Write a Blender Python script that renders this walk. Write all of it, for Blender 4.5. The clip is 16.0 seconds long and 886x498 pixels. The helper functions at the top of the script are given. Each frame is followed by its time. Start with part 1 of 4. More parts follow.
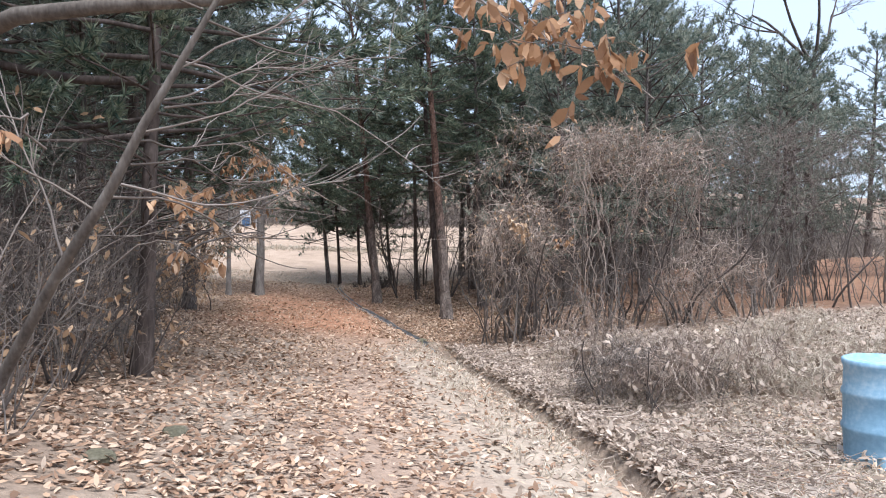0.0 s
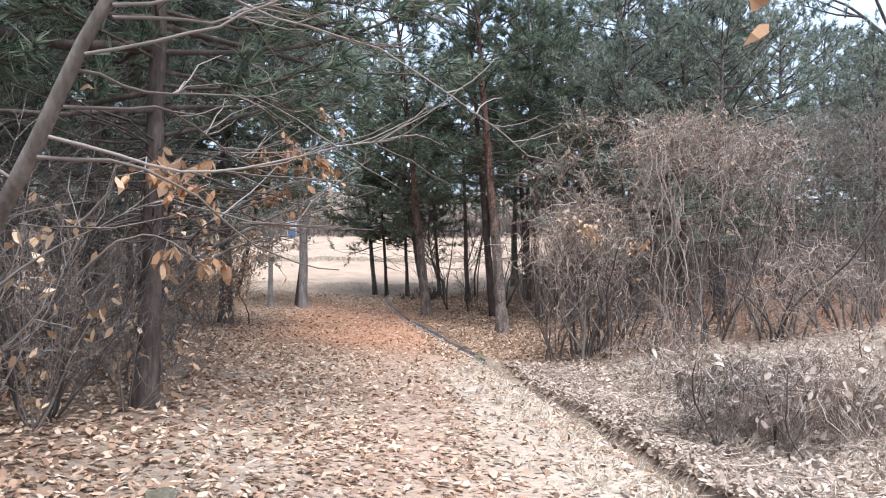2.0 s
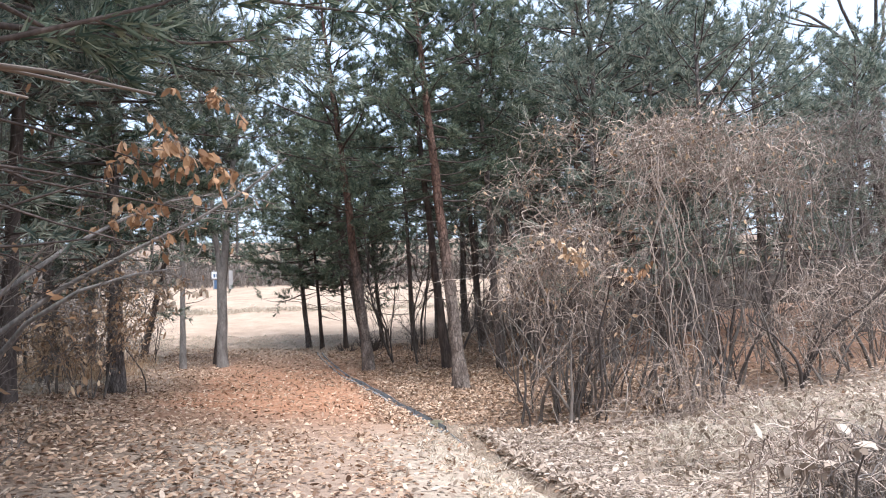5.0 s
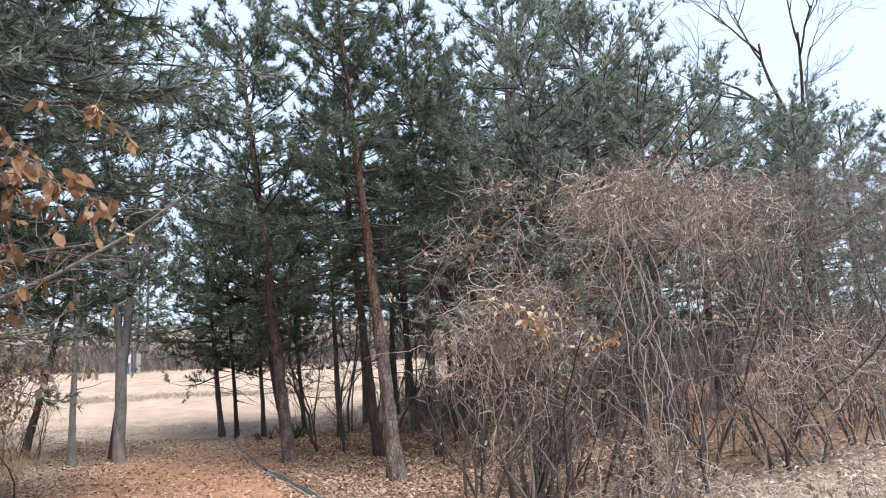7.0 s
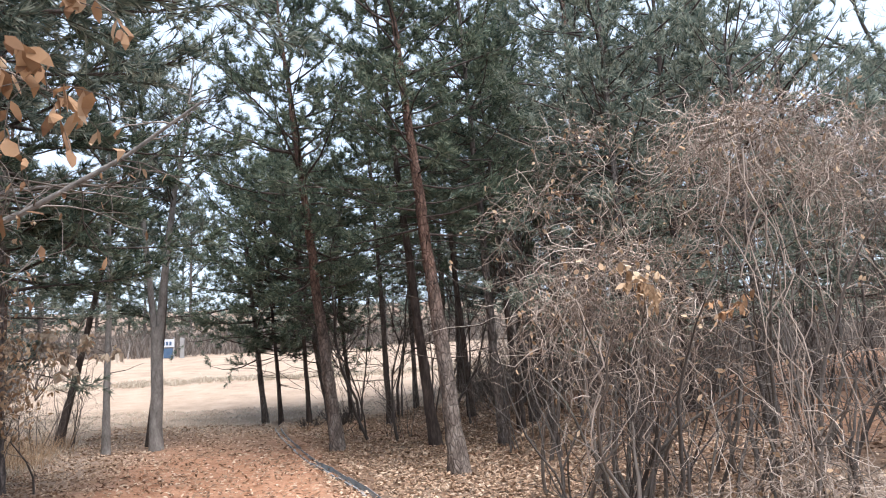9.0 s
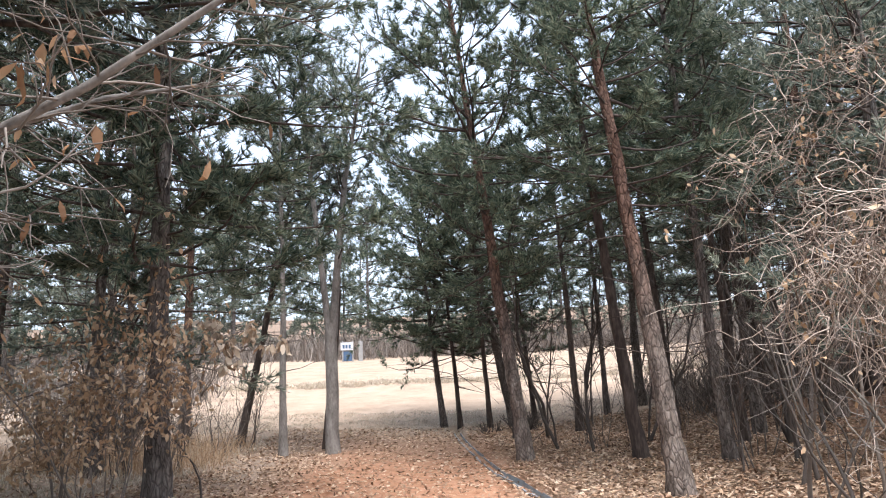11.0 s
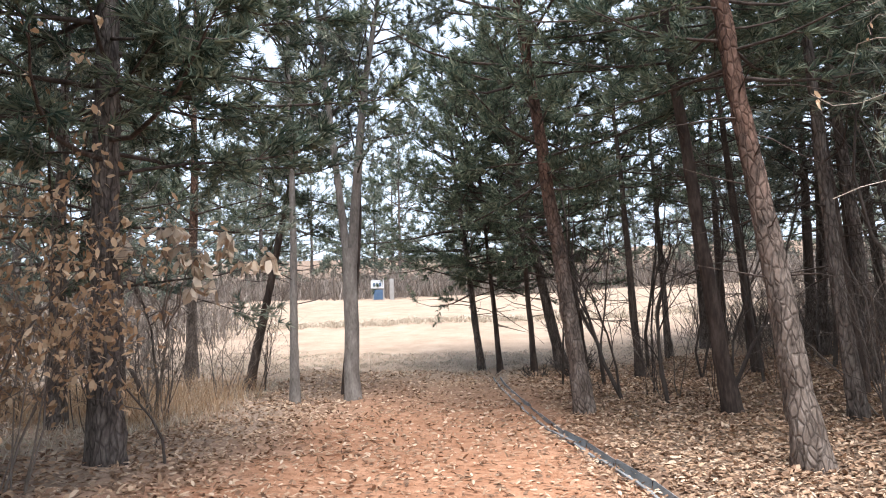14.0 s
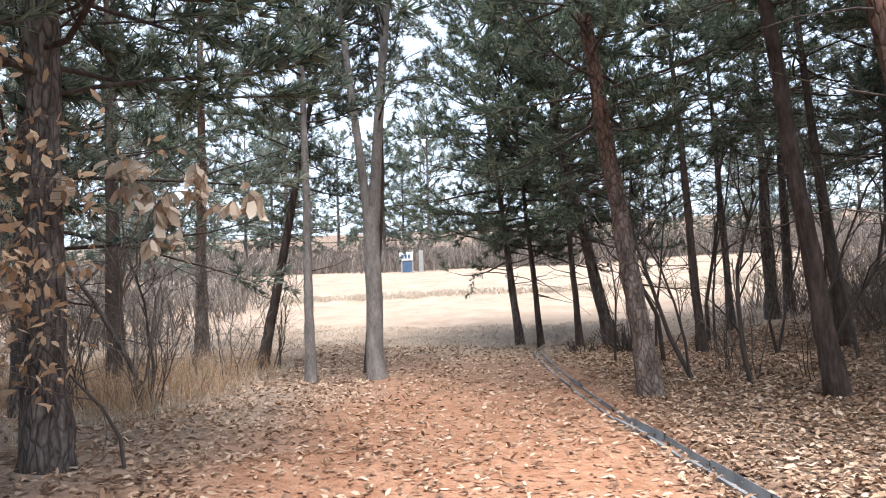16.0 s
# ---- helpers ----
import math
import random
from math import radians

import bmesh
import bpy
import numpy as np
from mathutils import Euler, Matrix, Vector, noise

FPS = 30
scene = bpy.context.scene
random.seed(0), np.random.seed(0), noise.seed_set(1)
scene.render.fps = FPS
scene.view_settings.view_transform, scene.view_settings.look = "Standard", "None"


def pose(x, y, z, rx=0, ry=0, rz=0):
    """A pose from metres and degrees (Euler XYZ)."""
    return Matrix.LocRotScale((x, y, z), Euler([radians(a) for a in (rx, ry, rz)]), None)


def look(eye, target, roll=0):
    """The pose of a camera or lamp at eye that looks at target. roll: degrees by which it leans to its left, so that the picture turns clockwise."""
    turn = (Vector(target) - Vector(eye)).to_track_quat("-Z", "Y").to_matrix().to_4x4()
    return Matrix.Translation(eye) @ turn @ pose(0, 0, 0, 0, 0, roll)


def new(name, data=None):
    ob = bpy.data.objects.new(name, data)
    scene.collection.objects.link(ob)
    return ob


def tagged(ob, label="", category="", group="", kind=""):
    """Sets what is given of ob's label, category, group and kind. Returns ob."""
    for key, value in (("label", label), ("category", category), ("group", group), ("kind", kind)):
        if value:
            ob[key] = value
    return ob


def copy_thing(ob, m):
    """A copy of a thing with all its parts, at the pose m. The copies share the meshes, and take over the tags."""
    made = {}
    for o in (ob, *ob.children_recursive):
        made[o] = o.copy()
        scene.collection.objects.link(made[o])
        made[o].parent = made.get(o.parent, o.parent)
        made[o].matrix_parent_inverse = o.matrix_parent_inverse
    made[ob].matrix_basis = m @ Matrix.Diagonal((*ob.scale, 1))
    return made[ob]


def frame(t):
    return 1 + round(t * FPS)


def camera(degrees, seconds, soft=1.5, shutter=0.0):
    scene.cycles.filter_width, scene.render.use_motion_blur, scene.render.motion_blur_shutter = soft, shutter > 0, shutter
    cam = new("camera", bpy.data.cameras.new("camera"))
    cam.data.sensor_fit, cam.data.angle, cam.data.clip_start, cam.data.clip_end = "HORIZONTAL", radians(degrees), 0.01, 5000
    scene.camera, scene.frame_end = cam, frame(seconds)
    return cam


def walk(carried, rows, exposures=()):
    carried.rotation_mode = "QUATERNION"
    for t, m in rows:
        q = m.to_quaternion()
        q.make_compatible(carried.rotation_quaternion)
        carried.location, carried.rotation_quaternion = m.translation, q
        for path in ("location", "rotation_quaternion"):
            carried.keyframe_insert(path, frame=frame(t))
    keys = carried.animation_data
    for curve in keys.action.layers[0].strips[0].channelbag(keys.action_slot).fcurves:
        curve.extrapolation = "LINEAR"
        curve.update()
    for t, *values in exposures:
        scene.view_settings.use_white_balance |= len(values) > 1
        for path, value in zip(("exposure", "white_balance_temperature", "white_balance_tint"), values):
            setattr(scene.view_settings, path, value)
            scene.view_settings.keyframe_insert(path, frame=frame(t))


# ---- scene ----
SKY, SUN = 0.062, 1.75
cam = camera(61.59, 16.0, 1.1)
PATH = [
    (0, (0.000, 0.000, 1.890), (1.552, 9.879, 1.961), 1.16),
    (0.5, (-0.036, 0.428, 1.829), (0.849, 10.387, 2.016), 1.09),
    (1, (-0.059, 0.880, 1.817), (0.567, 10.857, 2.075), 0.81),
    (1.5, (-0.024, 1.294, 1.792), (0.683, 11.268, 1.931), 1.00),
    (2, (0.039, 1.732, 1.789), (0.972, 11.686, 2.007), 0.67),
    (2.5, (0.131, 2.179, 1.780), (1.731, 12.047, 2.032), 0.64),
    (3, (0.200, 2.653, 1.764), (1.827, 12.513, 2.135), 0.61),
    (3.2, (0.216, 2.855, 1.755), (1.849, 12.699, 2.401), 0.28),
    (5.3, (0.242, 5.206, 1.684), (2.116, 14.987, 2.593), -2.35),
    (5.5, (0.247, 5.382, 1.676), (2.409, 15.095, 2.668), -2.61),
    (6, (0.265, 5.770, 1.653), (2.986, 15.284, 3.094), -2.93),
    (6.5, (0.287, 6.168, 1.638), (3.028, 15.626, 3.382), -2.78),
    (7, (0.335, 6.553, 1.638), (3.092, 15.978, 3.530), -2.69),
    (7.5, (0.355, 6.978, 1.657), (2.889, 16.483, 3.455), -2.88),
    (8, (0.359, 7.401, 1.702), (2.905, 16.941, 3.286), -3.44),
    (8.2, (0.369, 7.580, 1.695), (2.841, 17.141, 3.270), -3.32),
    (10.3, (0.420, 9.840, 1.526), (1.499, 19.578, 3.527), -2.68),
    (10.5, (0.405, 10.028, 1.522), (1.077, 19.804, 3.518), -2.52),
    (11, (0.323, 10.457, 1.525), (0.314, 20.276, 3.420), -2.20),
    (11.5, (0.288, 10.923, 1.507), (0.212, 20.761, 3.297), -2.00),
    (12, (0.257, 11.423, 1.509), (0.093, 21.258, 3.316), -2.31),
    (12.5, (0.234, 11.913, 1.495), (0.161, 21.664, 3.714), -2.26),
    (13, (0.217, 12.350, 1.491), (0.081, 22.113, 3.651), -2.09),
    (13.5, (0.201, 12.839, 1.469), (-0.094, 22.663, 3.317), -1.96),
    (14, (0.197, 13.297, 1.455), (-0.295, 23.218, 2.607), -1.70),
    (14.5, (0.166, 13.751, 1.476), (-0.394, 23.647, 2.803), -2.56),
    (15, (0.073, 14.244, 1.422), (-0.786, 24.127, 2.680), -2.36),
    (15.5, (0.016, 14.710, 1.411), (-1.006, 24.597, 2.506), -2.23),
    (16, (0.000, 15.209, 1.381), (-0.901, 25.134, 2.211), -2.03),
]
walk(cam, [(t, look(eye, target, roll)) for t, eye, target, roll in PATH], [(t, stops, kelvin, 10) for t, stops, kelvin in (
    (0, 1.76, 5900), (1, 1.92, 5880), (2, 2.03, 5830), (3, 2.1, 5840), (5.5, 2.08, 5960), (7, 1.88, 6020), (8, 1.9, 6060), (10.5, 2.2, 6200), (13, 2.2, 6330), (15, 2.16, 6260), (16, 2.26, 6180))])

# ---- daylight: a pale overcast sky with a weak wide sun ----
world = bpy.data.worlds.new("overcast_sky")
scene.world = world
world.use_nodes = True
wn, wl = world.node_tree.nodes, world.node_tree.links
sky = wn.new("ShaderNodeTexSky")
sky.sky_type, sky.sun_disc = "NISHITA", False
sky.sun_elevation, sky.sun_rotation = radians(70), radians(166)
sky.air_density, sky.dust_density, sky.ozone_density = 1.0, 4.0, 1.0
haze = wn.new("ShaderNodeMix")
haze.data_type = "RGBA"
haze.inputs[0].default_value = 0.45
haze.inputs[7].default_value = (7.4, 8.3, 9.6, 1)
wl.new(sky.outputs[0], haze.inputs[6])
wl.new(haze.outputs[2], wn["Background"].inputs[0])
wn["Background"].inputs[1].default_value = SKY
sun = new("sun", bpy.data.lights.new("sun", "SUN"))
sun.data.energy, sun.data.angle, sun.data.color = SUN, radians(35), (1.0, 0.965, 0.93)
sun.matrix_world = look((3.5, 0, 40), (0, 14, 0))

RNG = np.random.default_rng(7)
TAU = 2 * math.pi


# ---- materials ----
def material(name, ramp, scale=8.0, rough=0.9, bump=0.3, stretch=(1, 1, 1), island=0.0, through_light=0.0, fine=60.0, spec=0.2, plates=0.0, upper=None):
    """A surface whose colour runs over the ramp by noise at two sizes and, by the share island, by piece."""
    m = bpy.data.materials.new(name)
    m.use_nodes = True
    n, l = m.node_tree.nodes, m.node_tree.links
    bsdf = n["Principled BSDF"]
    bsdf.inputs["Roughness"].default_value = rough
    bsdf.inputs["Specular IOR Level"].default_value = spec
    tc, mp = n.new("ShaderNodeTexCoord"), n.new("ShaderNodeMapping")
    mp.inputs["Scale"].default_value = stretch
    l.new(tc.outputs["Object"], mp.inputs[0])
    big, small = n.new("ShaderNodeTexNoise"), n.new("ShaderNodeTexNoise")
    big.inputs["Scale"].default_value, small.inputs["Scale"].default_value = scale, fine
    big.inputs["Detail"].default_value, small.inputs["Detail"].default_value = 4, 3
    for t in (big, small):
        l.new(mp.outputs[0], t.inputs["Vector"])
    mix = n.new("ShaderNodeMix")
    mix.inputs[0].default_value = 0.4
    l.new(big.outputs[0], mix.inputs[2])
    l.new(small.outputs[0], mix.inputs[3])
    value = mix.outputs[0]
    if island:
        geo, im = n.new("ShaderNodeNewGeometry"), n.new("ShaderNodeMix")
        im.inputs[0].default_value = island
        l.new(value, im.inputs[2])
        l.new(geo.outputs["Random Per Island"], im.inputs[3])
        value = im.outputs[0]
    cr = n.new("ShaderNodeValToRGB")
    lo, hi = (0.3, 0.7) if island < 0.5 else (0.08, 0.92)
    cr.color_ramp.elements[0].position, cr.color_ramp.elements[1].position = lo, hi
    cr.color_ramp.elements[0].color, cr.color_ramp.elements[1].color = (*ramp[0], 1), (*ramp[-1], 1)
    for i, c in enumerate(ramp[1:-1]):
        cr.color_ramp.elements.new(lo + (hi - lo) * (i + 1) / (len(ramp) - 1)).color = (*c, 1)
    l.new(value, cr.inputs[0])
    colour, height = cr.outputs[0], mix.outputs[0]
    if upper:
        sz, rise, red = n.new("ShaderNodeSeparateXYZ"), n.new("ShaderNodeMapRange"), n.new("ShaderNodeMix")
        l.new(tc.outputs["Object"], sz.inputs[0])
        ragged = n.new("ShaderNodeMath")
        ragged.operation = "MULTIPLY_ADD"
        ragged.inputs[1].default_value = 2.2
        l.new(big.outputs[0], ragged.inputs[0])
        l.new(sz.outputs[2], ragged.inputs[2])
        rise.inputs["From Min"].default_value, rise.inputs["From Max"].default_value = 3.0, 5.0
        l.new(ragged.outputs[0], rise.inputs[0])
        red.data_type, red.blend_type = "RGBA", "MULTIPLY"
        red.inputs[7].default_value = (*upper, 1)
        l.new(rise.outputs[0], red.inputs[0])
        l.new(colour, red.inputs[6])
        colour = red.outputs[2]
    if plates:
        vo, mr, dark, both = n.new("ShaderNodeTexVoronoi"), n.new("ShaderNodeMapRange"), n.new("ShaderNodeMix"), n.new("ShaderNodeMath")
        vo.feature = "DISTANCE_TO_EDGE"
        vo.inputs["Scale"].default_value = plates
        wob = n.new("ShaderNodeVectorMath")
        wob.operation = "ADD"
        sh = n.new("ShaderNodeVectorMath")
        sh.operation = "SCALE"
        sh.inputs["Scale"].default_value = 0.06
        l.new(big.outputs["Color"], sh.inputs[0])
        l.new(mp.outputs[0], wob.inputs[0])
        l.new(sh.outputs[0], wob.inputs[1])
        l.new(wob.outputs[0], vo.inputs["Vector"])
        mr.inputs["From Max"].default_value = 0.16
        mr.inputs["To Min"].default_value = 0.5
        l.new(vo.outputs["Distance"], mr.inputs[0])
        dark.data_type, dark.blend_type = "RGBA", "MULTIPLY"
        dark.inputs[0].default_value = 1
        l.new(colour, dark.inputs[6])
        l.new(mr.outputs[0], dark.inputs[7])
        both.operation = "ADD"
        l.new(height, both.inputs[0])
        l.new(mr.outputs[0], both.inputs[1])
        colour, height = dark.outputs[2], both.outputs[0]
    l.new(colour, bsdf.inputs["Base Color"])
    if bump:
        b = n.new("ShaderNodeBump")
        b.inputs["Strength"].default_value, b.inputs["Distance"].default_value = bump, 0.02
        l.new(height, b.inputs["Height"])
        l.new(b.outputs[0], bsdf.inputs["Normal"])
    if through_light:
        tr, ms = n.new("ShaderNodeBsdfTranslucent"), n.new("ShaderNodeMixShader")
        ms.inputs[0].default_value = through_light
        l.new(cr.outputs[0], tr.inputs[0])
        l.new(bsdf.outputs[0], ms.inputs[1])
        l.new(tr.outputs[0], ms.inputs[2])
        l.new(ms.outputs[0], n["Material Output"].inputs[0])
    return m


BARK_PINE = material("pine_bark", [(0.045, 0.038, 0.034), (0.14, 0.117, 0.104), (0.28, 0.245, 0.22)], 11, 0.95, 1.0, (1, 1, 0.3), fine=40, plates=18)
BARK_RED = material("red_pine_bark", [(0.06, 0.048, 0.042), (0.19, 0.152, 0.13), (0.36, 0.31, 0.275)], 7, 0.95, 1.0, (1, 1, 0.4), fine=34, plates=16, upper=(0.72, 0.52, 0.45))
BARK_DARK = material("dark_bark", [(0.032, 0.025, 0.022), (0.075, 0.058, 0.05), (0.145, 0.115, 0.10)], 9, 0.95, 0.8, (1, 1, 0.25), fine=34)
BARK_GREY = material("grey_bark", [(0.10, 0.09, 0.083), (0.21, 0.19, 0.175), (0.34, 0.315, 0.295)], 8, 0.92, 0.5, (1, 1, 0.35), fine=40)
NEEDLE = material("pine_needles", [(0.038, 0.066, 0.05), (0.122, 0.152, 0.105), (0.25, 0.272, 0.19)], 0.9, 0.6, 0, island=0.45, through_light=0.35, fine=5)
NEEDLE_BLUE = material("bluish_needles", [(0.065, 0.10, 0.086), (0.185, 0.212, 0.17), (0.36, 0.37, 0.29)], 0.9, 0.6, 0, island=0.45, through_light=0.38, fine=5)
BARK_SHRUB = material("shrub_bark", [(0.06, 0.05, 0.043), (0.12, 0.103, 0.088), (0.2, 0.18, 0.16)], 10, 0.92, 0.5, (1, 1, 0.35), fine=45)
TWIG = material("bare_twigs", [(0.07, 0.057, 0.05), (0.17, 0.142, 0.122), (0.31, 0.27, 0.24)], 3, 0.95, 0, island=0.55)
TWIG_DARK = material("dark_twigs", [(0.035, 0.029, 0.026), (0.082, 0.068, 0.06), (0.165, 0.143, 0.128)], 3, 0.95, 0, island=0.5)
VINE = material("dry_vines", [(0.10, 0.075, 0.062), (0.275, 0.21, 0.17), (0.66, 0.565, 0.48)], 2, 0.95, 0, island=0.6)
GRASS_DRY = material("dry_grass", [(0.28, 0.23, 0.175), (0.49, 0.42, 0.33), (0.66, 0.59, 0.49)], 2, 0.9, 0, island=0.6, through_light=0.2)
LEAF_TAN = material("tan_dead_leaves", [(0.23, 0.14, 0.08), (0.46, 0.31, 0.19), (0.64, 0.50, 0.35)], 3, 0.75, 0, island=0.7, through_light=0.25)
LEAF_ORANGE = material("orange_dead_leaves", [(0.19, 0.105, 0.065), (0.39, 0.225, 0.12), (0.56, 0.40, 0.265)], 3, 0.7, 0, island=0.7, through_light=0.3)
LITTER = material("fallen_leaves", [(0.11, 0.068, 0.047), (0.28, 0.175, 0.115), (0.45, 0.31, 0.21), (0.61, 0.49, 0.38)], 2, 0.8, 0, island=0.75, through_light=0.1)
LEAF_BIG = material("pale_curled_leaves", [(0.34, 0.25, 0.175), (0.54, 0.43, 0.32), (0.72, 0.62, 0.50)], 6, 0.75, 0, island=0.6, through_light=0.25)
LEAF_PALE = material("bleached_dead_leaves", [(0.18, 0.135, 0.10), (0.36, 0.285, 0.225), (0.57, 0.48, 0.40)], 3, 0.8, 0, island=0.7, through_light=0.15)
GUTTER = material("grey_gutter", [(0.13, 0.14, 0.15), (0.22, 0.235, 0.25), (0.32, 0.33, 0.34)], 3, 0.6, 0.2)
DRUM_BLUE = material("faded_blue_plastic", [(0.16, 0.30, 0.42), (0.24, 0.40, 0.53), (0.42, 0.55, 0.63)], 2.5, 0.55, 0.15, fine=25)
STONE = material("mossy_stone", [(0.06, 0.055, 0.04), (0.12, 0.11, 0.075), (0.2, 0.18, 0.14)], 6, 0.95, 0.6)
BOARD_WHITE = material("white_board", [(0.5, 0.51, 0.54), (0.62, 0.63, 0.65)], 3, 0.6, 0.05)
BOARD_BLUE = material("blue_panel", [(0.05, 0.09, 0.16), (0.09, 0.14, 0.22)], 3, 0.5, 0.05)
CONCRETE = material("grey_concrete", [(0.25, 0.24, 0.23), (0.36, 0.35, 0.34)], 4, 0.9, 0.2)


def ground_material():
    m = bpy.data.materials.new("forest_floor")
    m.use_nodes = True
    n, l = m.node_tree.nodes, m.node_tree.links
    bsdf = n["Principled BSDF"]
    bsdf.inputs["Roughness"].default_value = 0.95
    bsdf.inputs["Specular IOR Level"].default_value = 0.1
    tc, sep = n.new("ShaderNodeTexCoord"), n.new("ShaderNodeSeparateXYZ")
    warp, wv, add = n.new("ShaderNodeTexNoise"), n.new("ShaderNodeVectorMath"), n.new("ShaderNodeVectorMath")
    warp.inputs["Scale"].default_value, warp.inputs["Detail"].default_value = 0.9, 5
    l.new(tc.outputs["Object"], warp.inputs["Vector"])
    wv.operation = "MULTIPLY_ADD"
    wv.inputs[1].default_value, wv.inputs[2].default_value = (1.8, 3.0, 0), (-0.9, -1.5, 0)
    l.new(warp.outputs["Color"], wv.inputs[0])
    l.new(tc.outputs["Object"], add.inputs[0])
    l.new(wv.outputs[0], add.inputs[1])
    l.new(add.outputs[0], sep.inputs[0])

    def band(axis, *stops):
        """0..1 along an axis, by linear steps through (place, value) stops."""
        r = n.new("ShaderNodeValToRGB")
        lo, hi = stops[0][0], stops[-1][0]
        mr = n.new("ShaderNodeMapRange")
        mr.inputs["From Min"].default_value, mr.inputs["From Max"].default_value = lo, hi
        l.new(sep.outputs[axis], mr.inputs[0])
        e = r.color_ramp.elements
        e[0].position, e[0].color = 0, (stops[0][1],) * 3 + (1,)
        e[1].position, e[1].color = 1, (stops[-1][1],) * 3 + (1,)
        for p, v in stops[1:-1]:
            e.new((p - lo) / (hi - lo)).color = (v, v, v, 1)
        l.new(mr.outputs[0], r.inputs[0])
        return r.outputs[0]

    def times(a, b):
        k = n.new("ShaderNodeMath")
        k.operation = "MULTIPLY"
        l.new(a, k.inputs[0])
        l.new(b, k.inputs[1])
        return k.outputs[0]

    def tone(c0, c1, scale, detail=6):
        t, r = n.new("ShaderNodeTexNoise"), n.new("ShaderNodeValToRGB")
        t.inputs["Scale"].default_value, t.inputs["Detail"].default_value, t.inputs["Roughness"].default_value = scale, detail, 0.7
        l.new(tc.outputs["Object"], t.inputs["Vector"])
        e = r.color_ramp.elements
        e[0].position, e[1].position, e[0].color, e[1].color = 0.32, 0.68, (*c0, 1), (*c1, 1)
        l.new(t.outputs[0], r.inputs[0])
        return r.outputs[0]

    def over(a, b, f):
        k = n.new("ShaderNodeMix")
        k.data_type = "RGBA"
        l.new(f, k.inputs[0])
        l.new(a, k.inputs[6])
        l.new(b, k.inputs[7])
        return k.outputs[2]

    litter = tone((0.10, 0.072, 0.054), (0.29, 0.21, 0.155), 9)
    lane = tone((0.27, 0.215, 0.165), (0.47, 0.395, 0.315), 5)
    clay = tone((0.25, 0.12, 0.068), (0.44, 0.253, 0.163), 4)
    track = tone((0.21, 0.142, 0.105), (0.39, 0.285, 0.215), 6)
    margin = tone((0.26, 0.19, 0.145), (0.46, 0.365, 0.29), 5)
    straw = tone((0.25, 0.185, 0.135), (0.395, 0.305, 0.235), 0.9, 10)
    bank = tone((0.25, 0.205, 0.17), (0.48, 0.415, 0.355), 6)
    duff = tone((0.16, 0.085, 0.055), (0.31, 0.19, 0.125), 5)
    col = over(litter, duff, times(band(0, (5, 0), (9, 1), (30, 1)), band(1, (15.5, 0), (18, 1), (32, 1))))
    col = over(col, bank, times(band(0, (2.6, 0), (3.6, 1), (12, 1)), band(1, (-5, 1), (13, 1), (17, 0))))
    col = over(col, lane, times(band(0, (-2.2, 0), (-0.4, 0.75), (2.2, 1), (3.0, 0)), band(1, (-5, 1), (15, 0.9), (19, 0))))
    col = over(col, track, times(band(0, (-0.6, 0), (0.1, 0.8), (0.7, 0.8), (1.3, 0)), band(1, (-5, 1), (15, 1), (18, 0))))
    col = over(col, margin, times(band(0, (-6.5, 0), (-5, 0.75), (-2.5, 0.75), (-2, 0)), band(1, (15.5, 0), (18, 1), (26, 1), (29, 0.3))))
    col = over(col, clay, times(band(0, (-3.6, 0), (-2.0, 1), (1.0, 1), (2.2, 0)), band(1, (14.5, 0), (19, 1), (25, 1), (30, 0.25), (32, 0))))
    col = over(col, straw, band(1, (30.5, 0), (32.2, 1), (33, 1)))
    col = over(col, litter, band(1, (66, 0), (76, 1), (90, 1)))
    l.new(col, bsdf.inputs["Base Color"])
    t, b = n.new("ShaderNodeTexNoise"), n.new("ShaderNodeBump")
    t.inputs["Scale"].default_value, t.inputs["Detail"].default_value = 22, 6
    l.new(tc.outputs["Object"], t.inputs["Vector"])
    b.inputs["Strength"].default_value, b.inputs["Distance"].default_value = 0.8, 0.04
    l.new(t.outputs[0], b.inputs["Height"])
    l.new(b.outputs[0], bsdf.inputs["Normal"])
    return m


# ---- mesh tools ----
def mesh(name, verts, faces, mat, smooth=False):
    """A mesh from an array of corners and arrays of triangles or quads."""
    me = bpy.data.meshes.new(name)
    faces = [np.asarray(f, np.int32) for f in (faces if isinstance(faces, list) else [faces]) if len(f)]
    verts = np.asarray(verts, np.float32)
    loops = np.concatenate([f.ravel() for f in faces])
    sizes = np.concatenate([np.full(len(f), f.shape[1], np.int32) for f in faces])
    me.vertices.add(len(verts))
    me.vertices.foreach_set("co", verts.ravel())
    me.loops.add(len(loops))
    me.loops.foreach_set("vertex_index", loops)
    me.polygons.add(len(sizes))
    me.polygons.foreach_set("loop_start", np.concatenate([[0], np.cumsum(sizes)[:-1]]).astype(np.int32))
    me.polygons.foreach_set("use_smooth", np.full(len(sizes), smooth))
    me.update(calc_edges=True)
    me.validate()
    me.materials.append(mat)
    return me


def part(name, me, parent, label=""):
    ob = new(name, me)
    ob.parent = parent
    return tagged(ob, label)


def unit(v):
    return v / (np.linalg.norm(v, axis=-1, keepdims=True) + 1e-9)


